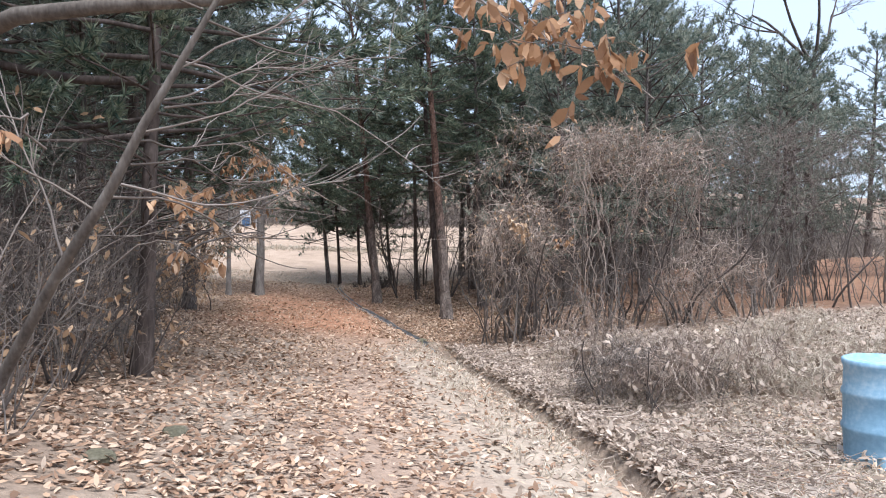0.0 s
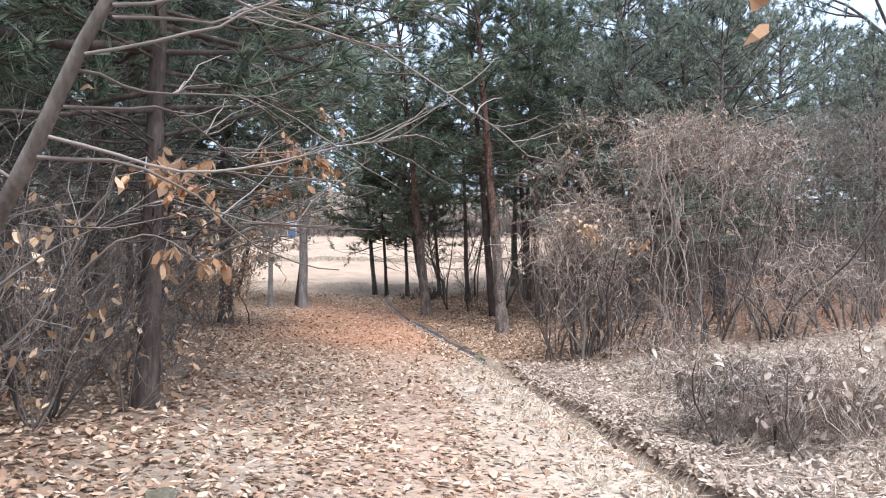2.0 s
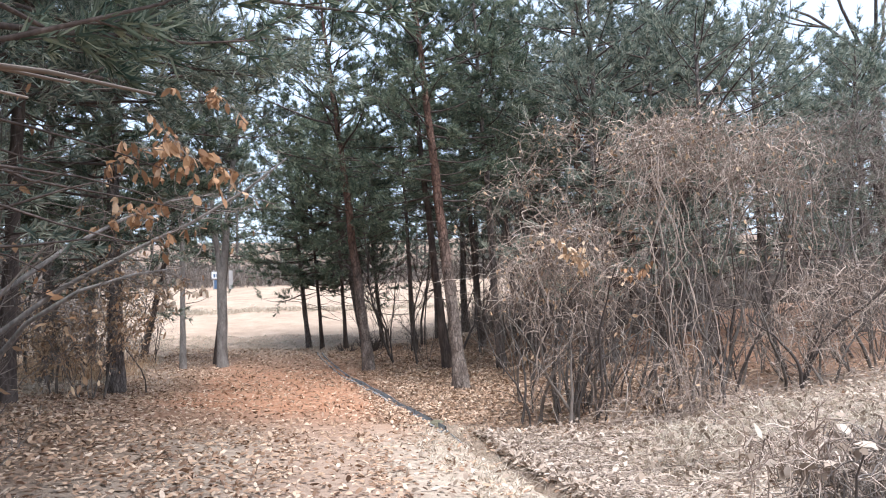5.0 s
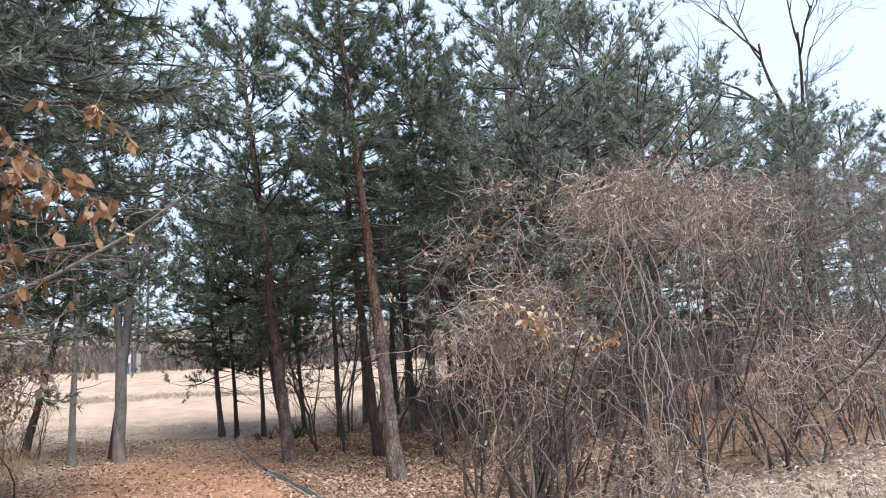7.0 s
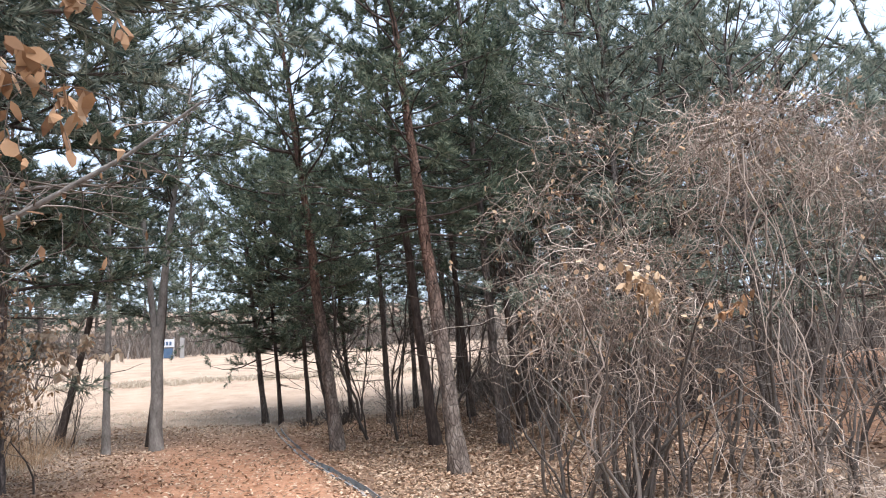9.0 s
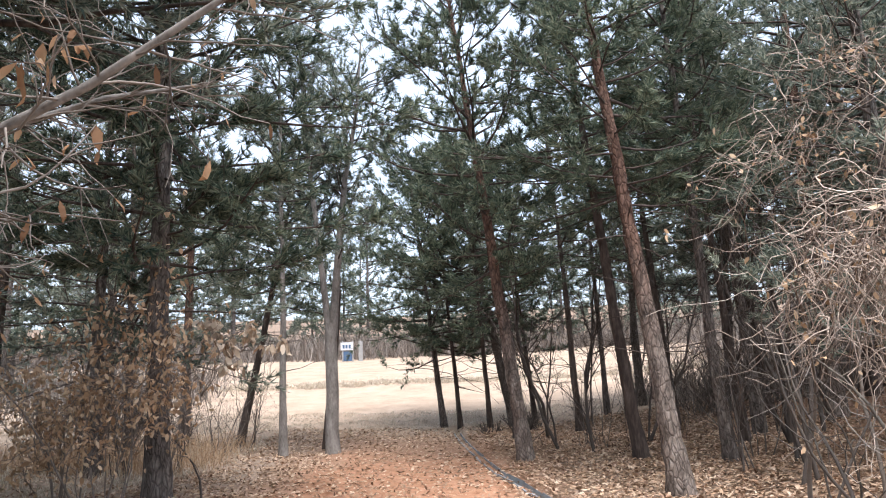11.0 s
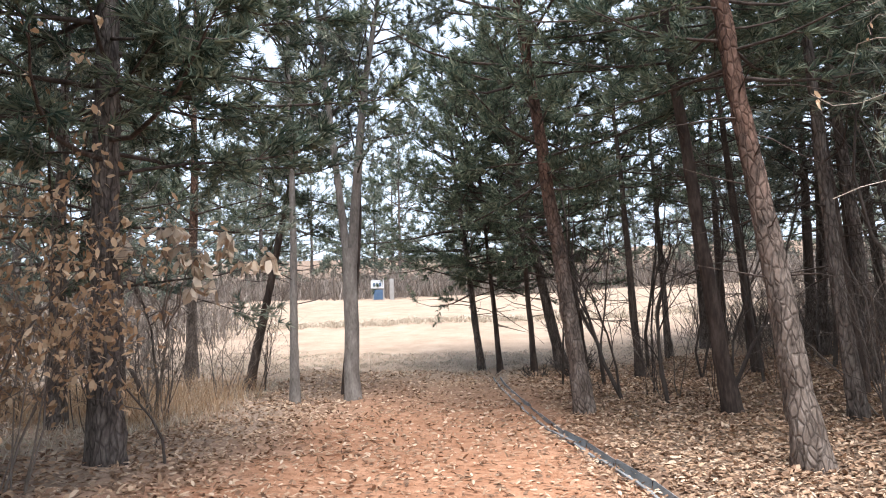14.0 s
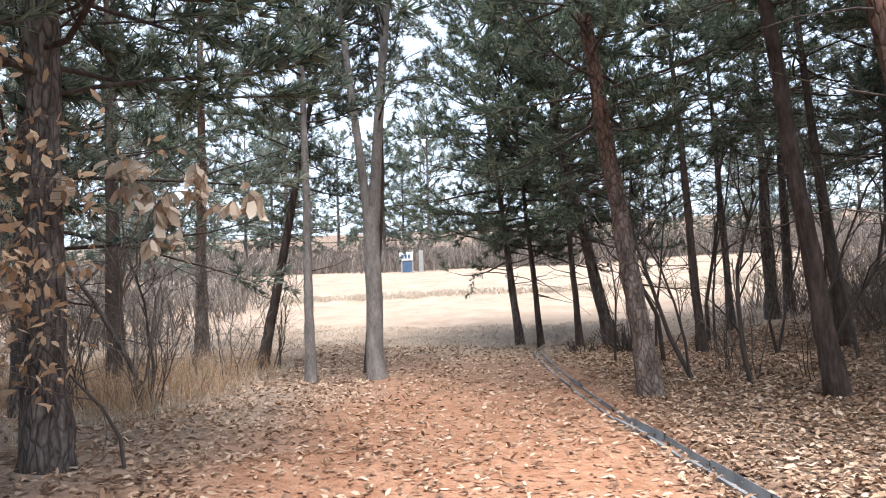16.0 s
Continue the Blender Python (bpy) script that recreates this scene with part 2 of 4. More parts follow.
def tubes(name, lines, mat, smooth=True):
    """One mesh of tapered tubes: lines of (points, radii, sides)."""
    vs, qs, at = [], [], 0
    for pts, rad, sides in lines:
        pts = np.asarray(pts, float)
        rad = np.asarray(rad, float)
        n = len(pts)
        tan = unit(np.gradient(pts, axis=0))
        ref = np.array([0.31, 0.17, 0.93]) if abs(tan[:, 2]).mean() < 0.8 else np.array([0.95, 0.2, 0.1])
        u = unit(np.cross(tan, ref))
        w = np.cross(tan, u)
        a = np.arange(sides) / sides * TAU
        ring = pts[:, None] + rad[:, None, None] * (np.cos(a)[None, :, None] * u[:, None] + np.sin(a)[None, :, None] * w[:, None])
        vs.append(ring.reshape(-1, 3))
        i, j = np.arange(n - 1)[:, None] * sides, np.arange(sides)[None]
        k = (np.arange(sides) + 1)[None] % sides
        qs.append((np.stack([i + j, i + k, i + sides + k, i + sides + j], -1).reshape(-1, 4)) + at)
        at += n * sides
    return mesh(name, np.concatenate(vs), np.concatenate(qs), mat, smooth)


def wander(start, way, length, n=6, rough=0.15, lift=0.0, rng=RNG):
    """A crooked line from start along way; lift bends it up (or down) as it goes."""
    p, d, out = np.array(start, float), unit(np.array(way, float)), [np.array(start, float)]
    for _ in range(n - 1):
        d = unit(d + rng.normal(0, rough, 3) + (0, 0, lift))
        p = p + d * length / (n - 1)
        out.append(p)
    return np.array(out)


def needles(name, centres, ways, mat, count=12, length=0.17, width=0.018, rng=RNG):
    """Tufts of needles: thin triangles that spread about each way."""
    c, w = np.repeat(centres, count, 0), np.repeat(ways, count, 0)
    d = unit(w * 0.9 + rng.normal(0, 0.52, c.shape))
    ln = (length * rng.uniform(0.65, 1.25, len(c)))[:, None]
    side = unit(np.cross(d, rng.normal(0, 1, c.shape))) * width / 2
    v = np.stack([c - side, c + side, c + d * ln], 1).reshape(-1, 3)
    return mesh(name, v, np.arange(len(v)).reshape(-1, 3), mat)


def leaf_mesh(name, centres, ways, mat, size=0.1, wide=0.45, curl=0.25, flat=False, rng=RNG):
    """Leaves of six corners each, folded along the rib and curled."""
    n = len(centres)
    d = unit(np.asarray(ways, float))
    up = np.tile([0, 0, 1.0], (n, 1)) + rng.normal(0, 0.35 if flat else 1.2, (n, 3))
    s = unit(np.cross(d, up))
    nrm = np.cross(s, d)
    ln = (size * rng.uniform(0.6, 1.35, n))[:, None]
    wd = ln * wide * rng.uniform(0.7, 1.25, (n, 1)) / 2
    cu = ln * curl * rng.uniform(-0.4, 1.3, (n, 1))
    c = np.asarray(centres, float)
    v = np.stack([c, c + d * ln * 0.3 - s * wd + nrm * cu * 0.5, c + d * ln * 0.7 - s * wd * 0.8 + nrm * cu * 0.9,
                  c + d * ln + nrm * cu * 0.4, c + d * ln * 0.7 + s * wd * 0.8 + nrm * cu * 0.7, c + d * ln * 0.3 + s * wd + nrm * cu * 0.3], 1).reshape(-1, 3)
    b = np.arange(n)[:, None] * 6
    return mesh(name, v, np.concatenate([b + [0, 1, 5], b + [1, 2, 5], b + [2, 4, 5], b + [2, 3, 4]]), mat)


# ---- the lie of the land ----
LAY_Y = np.array([-400, -6, 0, 6.6, 12, 17.6, 22, 27.5, 32, 46, 60, 80, 110, 150, 500.0])
LAY_Z = np.array([0.6, 0.55, 0.5, 0.3, 0.15, 0.0, 0.03, 0.16, 0.4, 2.25, 3.85, 5.2, 10.5, 17, 17])


GUT_Y = np.array([-6, 8, 14, 18, 21, 24, 30.5, 34])
GUT_X = np.array([2.5, 2.5, 2.5, 2.2, 1.75, 1.2, 0.6, 0.4])


def land(x, y):
    """Height of the ground."""
    x, y = np.asarray(x, float), np.asarray(y, float)
    z = sum(np.interp(y + o, LAY_Y, LAY_Z) for o in (-2, -1, 0, 1, 2)) / 5
    near = 1 - np.clip((y - 14) / 12, 0, 1)
    z = z + np.where(x < 0, -0.13 * np.maximum(x, -7) * (0.18 + 0.82 * near), -0.07 * np.minimum(x, 2.6) * near - 0.02 * np.minimum(x, 2.6) * near + 0.03 * np.minimum(x, 2.6) * (1 - near)) * np.clip(1 - (y - 32) / 10, 0, 1)
    rise = np.maximum(x - 3.6, 0)
    z = z + (0.11 * rise - 0.0012 * rise * rise) * np.clip((y - 4) / 8, 0.25, 1) * (rise < 45) * (1 - 0.75 * np.clip((y - 30) / 8, 0, 1)) + (rise >= 45) * 0.6
    rough = sum(np.sin(x * p + y * q + r) * h for p, q, r, h in ((2.1, 1.3, 0, 0.018), (-1.2, 3.1, 2, 0.015), (5.2, -4.1, 1, 0.009), (0.5, 0.4, 3, 0.05), (7.1, 6.3, 5, 0.006)))
    trench = np.abs(x - np.interp(y, GUT_Y, GUT_X))
    return z + rough * (1 - 0.6 * np.exp(-((x - 0.3) / 1.6) ** 2)) - np.where(y < 17, 0.19, 0.14) * np.exp(-(trench / np.where(y < 17, 0.10, 0.13)) ** 2) * (y < 33)


def ground():
    def axis(lo, hi, step, far):
        mid = np.arange(lo, hi, step)
        out = np.geomspace(step * 2, far, 16)
        return np.concatenate([lo - out[::-1], mid, mid[-1] + out])
    xs, ys = axis(-9, 14, 0.2, 380), axis(-4, 36, 0.2, 380)
    xs = np.unique(np.concatenate([xs[(xs < 0.4) | (xs > 3.0)], np.arange(0.4, 3.0, 0.045)]).round(4))
    gx, gy = np.meshgrid(xs, ys)
    gz = land(gx, gy)
    v = np.stack([gx, gy, gz], -1).reshape(-1, 3)
    w = len(xs)
    i = (np.arange(len(ys) - 1)[:, None] * w + np.arange(w - 1)[None]).ravel()
    ob = new("ground", mesh("ground", v, np.stack([i, i + 1, i + w + 1, i + w], -1), ground_material(), True))
    tagged(ob, "leaf-strewn forest floor with an orange clay lane and straw field", "ground", kind="structure")


def gutter_x(y):
    return np.interp(y, GUT_Y, GUT_X)


# ---- trees ----
def trunk_line(base, top, rng, n=14, bend=0.012):
    base, top = np.array(base, float), np.array(top, float)
    k = np.linspace(0, 1, n)[:, None]
    h = np.linalg.norm(top - base)
    sway = np.cumsum(rng.normal(0, bend, (n, 3)), 0) * h * 0.12
    sway -= sway[0]
    return base + (top - base) * k + sway * (1, 1, 0)


def along(line, s):
    """The place at the share s of a line."""
    k = s * (len(line) - 1)
    i = min(int(k), len(line) - 2)
    return line[i] + (line[i + 1] - line[i]) * (k - i)


def knotty(pts, rad, mat, rng, sides):
    """A trunk with a plated, uneven skin."""
    me = tubes("trunk", [(pts, rad, sides)], mat)
    n = len(pts)
    co = np.empty(len(me.vertices) * 3, np.float32)
    me.vertices.foreach_get("co", co)
    co = co.reshape(n, sides, 3)
    mid = np.asarray(pts)[:, None]
    co = mid + (co - mid) * (1 + rng.normal(0, 0.055, (n, sides, 1)))
    me.vertices.foreach_set("co", co.astype(np.float32).ravel())
    me.update()
    return me


def pine(base, lean, height, radius, crown_from, reach, label, seed, limbs=46, twigs=7, tufts=5, mat=None, bark=None, count=12, length=0.18, width=0.022, dead=8, group="", split=True):
    """A pine: tapered trunk, limbs in rising whorls and tufts of needles on their twigs. lean: metres sideways per metre up."""
    rng = np.random.default_rng(seed)
    x, y = base
    z = float(land(x, y)) - 0.06
    ob = new("pine_tree")
    ob.matrix_world = pose(x, y, z)
    line = trunk_line((0, 0, 0), (lean[0] * height, lean[1] * height, height), rng)
    k = np.linspace(0, 1, len(line))
    rad = radius * (1 - 0.82 * k) + radius * 0.32 * np.exp(-k * height / 0.22)
    rings = 70 if split else 26
    fine = np.linspace(0, 1, rings)
    pts = np.array([along(line, s) for s in fine])
    pts[0, 2] -= 0.05
    rr = np.interp(fine, k, rad) * (1 + rng.normal(0, 0.025, rings))
    part("trunk", knotty(pts, rr, bark or BARK_PINE, rng, 16 if split else 9), ob)
    wood, cen, way = [], [], []
    for i in range(limbs):
        s = (i + rng.uniform(0, 1)) / limbs
        h = crown_from / height + (0.985 - crown_from / height) * s
        p = along(line, h)
        az = i * 2.4 + rng.normal(0, 0.4)
        long = reach * (0.3 + 0.8 * math.sin(math.pi * min(1, (1 - s) ** 0.75 * 0.62 + 0.06))) * rng.uniform(0.4, 1.15)
        el = radians(-8 + 48 * s ** 1.4 + rng.normal(0, 8))
        d = (math.cos(az) * math.cos(el), math.sin(az) * math.cos(el), math.sin(el))
        limb = wander(p, d, long, 6, 0.10, 0.06, rng)
        r0 = 0.008 + 0.008 * long
        bough = [(limb, np.linspace(r0, 0.006, 6), 5)]
        for _ in range(twigs):
            q = rng.uniform(0.06, 1.0) ** 0.6
            a = along(limb, q)
            td = unit(np.array(d) * 0.7 + rng.normal(0, 0.48, 3) * (1, 1, 0.5) + (0, 0, 0.14))
            tl = 0.12 + long * rng.uniform(0.1, 0.26)
            tw = wander(a, td, tl, 4, 0.15, 0.08, rng)
            if split:
                bough.append((tw, np.linspace(0.007, 0.003, 4), 3))
            for u in np.linspace(0.25, 1, tufts):
                cen.append(along(tw, u) + rng.normal(0, 0.03, 3))
                way.append(unit(td + (0, 0, 0.25)))
        if split:
            part("bough", tubes("bough", bough, BARK_DARK), ob)
        else:
            wood += bough
    for i in range(dead):
        h = rng.uniform(0.16, max(0.2, crown_from / height))
        az = rng.uniform(0, TAU)
        dry = wander(along(line, h), (math.cos(az), math.sin(az), rng.uniform(-0.25, 0.25)), rng.uniform(0.4, 1.3) * reach * 0.5, 5, 0.16, 0, rng)
        wood.append((dry, np.linspace(0.013, 0.003, 5), 4))
        if split:
            part("dead_bough", tubes("dead_bough", wood[-1:], BARK_DARK), ob)
    if not split:
        tagged(part("branchwork", tubes("branchwork", wood, BARK_DARK), ob), kind="stuff")
    part("crown", needles("crown", np.array(cen), np.array(way), mat or NEEDLE, count, length, width, rng), ob)
    return tagged(ob, label, "tree", group)


def shrub_lines(rng, height, spread, stems=7, kids=6, thick=0.018, lift=0.03, levels=3):
    """Branching bare stems about the origin."""
    lines, tips = [], []

    def grow(p, d, long, r, level):
        line = wander(p, d, long, 6 if level == 0 else 4, 0.16 + 0.05 * level, lift if level == 0 else 0.0, rng)
        lines.append((line, np.linspace(r, r * 0.35, len(line)), 5 if level == 0 else 3))
        tips.append(line[-1])
        if level + 1 < levels:
            for _ in range(kids):
                q = rng.uniform(0.25, 1)
                way = unit(unit(line[-1] - line[0]) * 0.8 + rng.normal(0, 0.6, 3) + (0, 0, 0.1))
                grow(along(line, q), way, long * rng.uniform(0.25, 0.5), max(r * 0.42, 0.0028), level + 1)

    ends = [0]
    for _ in range(stems):
        az = rng.uniform(0, TAU)
        out = rng.uniform(0.1, 1) * spread / height
        p = np.array([math.cos(az), math.sin(az), 0]) * rng.uniform(0, 0.25)
        grow(p, (math.cos(az) * out, math.sin(az) * out, 1), height * rng.uniform(0.55, 1.0), thick * rng.uniform(0.6, 1.2), 0)
        ends.append(len(lines))
    return [lines[i:j] for i, j in zip(ends, ends[1:])], np.array(tips)


def shrub(name, x, y, height, spread, label, seed, mat=None, stems=7, kids=6, thick=0.018, leaves=None, category="shrub", group="", leaf_size=0.1, leaf_share=0.5, levels=3):
    rng = np.random.default_rng(seed)
    ob = new(name)
    ob.matrix_world = pose(x, y, float(land(x, y)) - 0.03)
    lines, tips = shrub_lines(rng, height, spread, stems, kids, thick, levels=levels)
    for stem in lines:
        part("stem", tubes("stem", stem, mat or TWIG), ob)
    if leaves:
        t = tips[rng.random(len(tips)) < leaf_share]
        t = np.repeat(t, 3, 0) + rng.normal(0, 0.05, (len(t) * 3, 3))
        tagged(part("foliage", leaf_mesh("foliage", t, rng.normal(0, 0.6, t.shape) + (0, 0, -0.7), leaves, leaf_size, 0.4, 0.5, rng=rng), ob), kind="stuff")
    return tagged(ob, label, category, group)


# ---- the ground and the lane ----
ground()


def gutter():
    """A half-buried grey drain channel along the lane: a U in short lengths."""
    ob = tagged(new("drain_gutter"), "half-buried grey drain channel beside the dirt lane", "gutter")
    half = [(-0.15, 0.02), (-0.12, 0.03), (-0.10, -0.07), (0.10, -0.07), (0.12, 0.03), (0.15, 0.02), (0.15, -0.10), (-0.15, -0.10)]
    for y0 in np.arange(16.0, 31.5, 1.0):
        rng = np.random.default_rng(int(y0))
        sink = 0.06 if y0 < 18 else 0.045 if y0 < 24 else 0.075
        v, q = [], []
        for k, yy in enumerate((y0, y0 + 0.97)):
            x = float(gutter_x(yy))
            z = float(land(x, yy)) + 0.14 - sink + rng.normal(0, 0.008)
            v += [(x + a * 0.66, yy, z + b) for a, b in half]
        n = len(half)
        q = [(i, (i + 1) % n, n + (i + 1) % n, n + i) for i in range(n)]
        part("channel_length", mesh("channel_length", v, np.array(q), GUTTER), ob)


gutter()

# ---- pines that stand along the lane ----
pine((-3.58, 20.68), (-0.02, 0.0), 11.5, 0.165, 2.9, 2.8, "tall pine with thick grey trunk beside orange clay lane", 11, limbs=100, twigs=12, tufts=7, count=12, width=0.025)
pine((1.76, 25.2), (-0.105, 0.10), 11.5, 0.145, 3.7, 2.8, "leaning pine with dark reddish trunk beside the drain", 12, bark=BARK_RED, limbs=72, twigs=9, tufts=6, width=0.025)
pine((3.48, 21.12), (-0.085, 0.11), 11.0, 0.155, 4.3, 2.3, "leaning red-barked pine on the leaf-covered bank", 13, bark=BARK_RED, limbs=58, twigs=8, tufts=6, dead=14)
pine((3.80, 24.5), (-0.085, 0.0), 11.0, 0.125, 4.8, 2.1, "dark slim leaning pine among saplings", 14, bark=BARK_DARK, dead=12, limbs=44, tufts=6)
pine((4.9, 23.1), (-0.05, 0.0), 11.0, 0.105, 4.8, 2.1, "straight brown-barked pine on the leafy bank", 15, bark=BARK_PINE, dead=12, limbs=44, tufts=6)
pine((-4.2, 16.9), (0.02, 0.0), 10.5, 0.13, 4.6, 3.6, "pine with wide high boughs beside the lane", 19, bark=BARK_DARK, limbs=64, twigs=18, tufts=6, mat=NEEDLE_BLUE)
pine((-3.7, 14.3), (0.03, 0.0), 10.0, 0.13, 4.5, 4.1, "pine whose high boughs hang over the lane", 18, bark=BARK_DARK, limbs=72, twigs=20, tufts=7, mat=NEEDLE_BLUE)
NEAR = pine((-2.0, 8.7), (0.01, 0.0), 9.5, 0.10, 2.5, 2.9, "dark pine trunk in bare brush beside the lane", 16, bark=BARK_DARK, limbs=76, tufts=7, dead=40)
OLD = pine((-4.1, 7.4), (0.0, 0.0), 9.5, 0.12, 2.6, 2.5, "old pine behind the bare grey shrub", 17, bark=BARK_DARK, limbs=60, tufts=6, dead=16)
LIMB = np.array([[-4.1, 7.4, 3.2], [-3.4, 6.6, 3.25], [-2.6, 5.7, 3.3], [-2.0, 5.15, 3.37], [-1.4, 5.0, 3.43], [-0.7, 4.95, 3.5], [0.0, 4.9, 3.7]])
part("limb", tubes("limb", [(LIMB - np.array(OLD.location), [0.075, 0.07, 0.062, 0.058, 0.05, 0.036, 0.012], 10)], BARK_SHRUB), OLD, "thick grey limb that reaches over the lane")
LIMB = np.array([[-2.0, 8.7, 3.75], [-2.7, 8.55, 3.7], [-3.4, 8.4, 3.78], [-4.3, 8.3, 3.8], [-5.2, 8.2, 3.95]])
part("limb", tubes("limb", [(LIMB - np.array(NEAR.location), [0.055, 0.05, 0.045, 0.035, 0.015], 9)], BARK_DARK), NEAR, "dark level limb")
for i, (x, y, lx, r, h, c) in enumerate([(0.15, 32.9, -0.10, 0.10, 8.5, 1.9), (0.63, 32.8, -0.06, 0.075, 7.5, 2.3), (1.46, 32.1, -0.06, 0.08, 8, 2.5), (2.2, 32.4, -0.2, 0.15, 9, 2.8),
                                         (2.9, 33.6, -0.08, 0.08, 8, 3.8), (3.74, 30.6, -0.045, 0.1, 9, 4.2), (4.9, 32.6, -0.02, 0.09, 9, 4.2), (-6.9, 27.6, -0.02, 0.12, 9.5, 4.0),
                                         (5.8, 29.0, -0.07, 0.11, 10, 4.6), (6.6, 26.0, -0.04, 0.13, 10.5, 4.8), (5.9, 25.0, -0.06, 0.09, 9.5, 4.6), (-8.2, 24.5, 0.02, 0.13, 10, 3.2)]):
    pine((x, y), (lx, 0.0), h, r, c, 2.7 if i < 4 else 2.1, "thin dark pine at the edge of the straw field", 30 + i, limbs=60 if i < 4 else 42, tufts=6, twigs=7, bark=BARK_DARK if i % 3 else BARK_PINE, group="pines at the field edge", count=11, width=0.024, split=False)

# ---- the twin-stemmed and the slim tree ----
def forked_tree():
    rng = np.random.default_rng(5)
    ob = new("forked_tree")
    x, y = -2.354, 27.83
    z = float(land(x, y)) - 0.05
    ob.matrix_world = pose(x, y, z)
    foot = np.array([[0, 0, -0.05], [0, 0, 0.12], [-0.02, 0, 0.6], [0.0, 0, 1.4], [-0.02, 0, 2.1], [-0.03, 0, 3.0]])
    part("trunk", tubes("trunk", [(foot, [0.21, 0.175, 0.15, 0.145, 0.142, 0.14], 14)], BARK_GREY), ob)
    a = np.array([[-0.06, 0, 2.7], [-0.13, 0.02, 3.3], [-0.22, 0.05, 4.1], [-0.40, 0.1, 5.6], [-0.63, 0.2, 7.6], [-0.75, 0.2, 9.4], [-0.8, 0.2, 10.8]])
    b = np.array([[0.02, 0, 2.7], [0.06, 0, 3.3], [0.12, 0, 4.1], [0.2, 0, 5.0], [0.34, 0, 6.4], [0.67, -0.1, 8.2], [0.8, -0.1, 10.0]])
    part("stem", tubes("stem", [(a, [0.095, 0.08, 0.072, 0.064, 0.052, 0.035, 0.018], 10)], BARK_GREY), ob)
    part("stem", tubes("stem", [(b, [0.11, 0.10, 0.092, 0.085, 0.07, 0.045, 0.018], 10)], BARK_GREY), ob)
    wood, cen, way = [], [], []
    for line in (a, b):
        for i in range(46):
            s = rng.uniform(0.4, 1)
            az = rng.uniform(0, TAU)
            d = unit(np.array([math.cos(az), math.sin(az), rng.uniform(0.2, 1.1)]))
            limb = wander(along(line, s), d, rng.uniform(0.7, 2.0), 6, 0.15, 0.03, rng)
            wood.append((limb, np.linspace(0.022, 0.005, 6), 4))
            for _ in range(6):
                tw = wander(along(limb, rng.uniform(0.3, 1)), unit(d + rng.normal(0, 0.7, 3)), rng.uniform(0.3, 0.7), 4, 0.2, 0, rng)
                wood.append((tw, np.linspace(0.006, 0.002, 4), 3))
                if rng.random() < 0.75:
                    for u in (0.35, 0.55, 0.8, 1):
                        cen.append(along(tw, u))
                        way.append(unit(tw[-1] - tw[0]))
    tagged(part("branchwork", tubes("branchwork", wood, TWIG_DARK), ob), kind="stuff")
    part("crown", needles("crown", np.array(cen), np.array(way), NEEDLE_BLUE, 14, 0.18, 0.024, rng), ob)
    # the dark stem that leans against it from behind
    tagged(ob, "grey forked tree with two slender stems beside the lane", "tree")
    lean = new("leaning_stem")
    lean.matrix_world = pose(-2.62, 28.5, float(land(-2.62, 28.5)) - 0.05)
    part("trunk", tubes("trunk", [(np.array([[0, 0, 0], [0.05, 0, 0.7], [0.17, 0, 1.8], [0.27, 0, 2.9], [0.33, 0, 3.7], [0.36, 0, 4.4]]), [0.11, 0.09, 0.085, 0.08, 0.06, 0.02], 9)], BARK_DARK), lean)
    tagged(lean, "dark leaning stem close behind the forked tree", "tree")


forked_tree()
pine((-3.43, 27.6), (-0.012, 0.0), 10.5, 0.088, 4.4, 1.8, "slim straight grey tree beside the forked one", 52, limbs=46, twigs=7, tufts=5, bark=BARK_GREY, mat=NEEDLE_BLUE)
pine((-5.0, 29.7), (0.2, 0.0), 8.0, 0.11, 3.6, 1.8, "dark tree that leans over thorny brush", 53, limbs=46, twigs=7, tufts=5, bark=BARK_DARK, dead=16)

# ---- the pine wood on both sides and beyond the field, from five kinds ----
KINDS = [pine((60 + 8 * i, -60), (0.02 * (i - 2), 0.0), 9.2 + 0.5 * i, 0.13 + 0.012 * i, 3.0 + 0.35 * i, 2.6, "dark green pine of the dense wood", 70 + i, limbs=46, tufts=5, twigs=7, mat=NEEDLE_BLUE,
              bark=(BARK_PINE, BARK_DARK, BARK_RED)[i % 3], count=10, width=0.03, length=0.2, group="pines of the wood", split=False) for i in range(5)]
BUSHY = [pine((60 + 8 * i, -75), (0.0, 0.0), 8.2 + 0.6 * i, 0.15, 2.0, 3.0, "broad bluish pine with boughs down low", 80 + i, limbs=50, tufts=6, twigs=7, mat=NEEDLE_BLUE, count=10, width=0.03, length=0.2, group="broad pines of the wood", split=False) for i in range(3)]
FAR = [pine((60 + 8 * i, -90), (0.0, 0.0), 9.0 + i, 0.14, 1.2, 3.0, "far pine on the crest beyond the straw field", 90 + i, limbs=44, tufts=3, twigs=6, mat=NEEDLE_BLUE, count=8, width=0.075, length=0.34, group="pines beyond the field", split=False) for i in range(3)]


def plant(kinds, spots, seed):
    rng = np.random.default_rng(seed)
    for i, (x, y, s) in enumerate(spots):
        m = pose(x, y, float(land(x, y)) - 0.08, 0, 0, rng.uniform(0, 360)) @ Matrix.Diagonal((s, s, s, 1))
        copy_thing(kinds[i % len(kinds)], m)


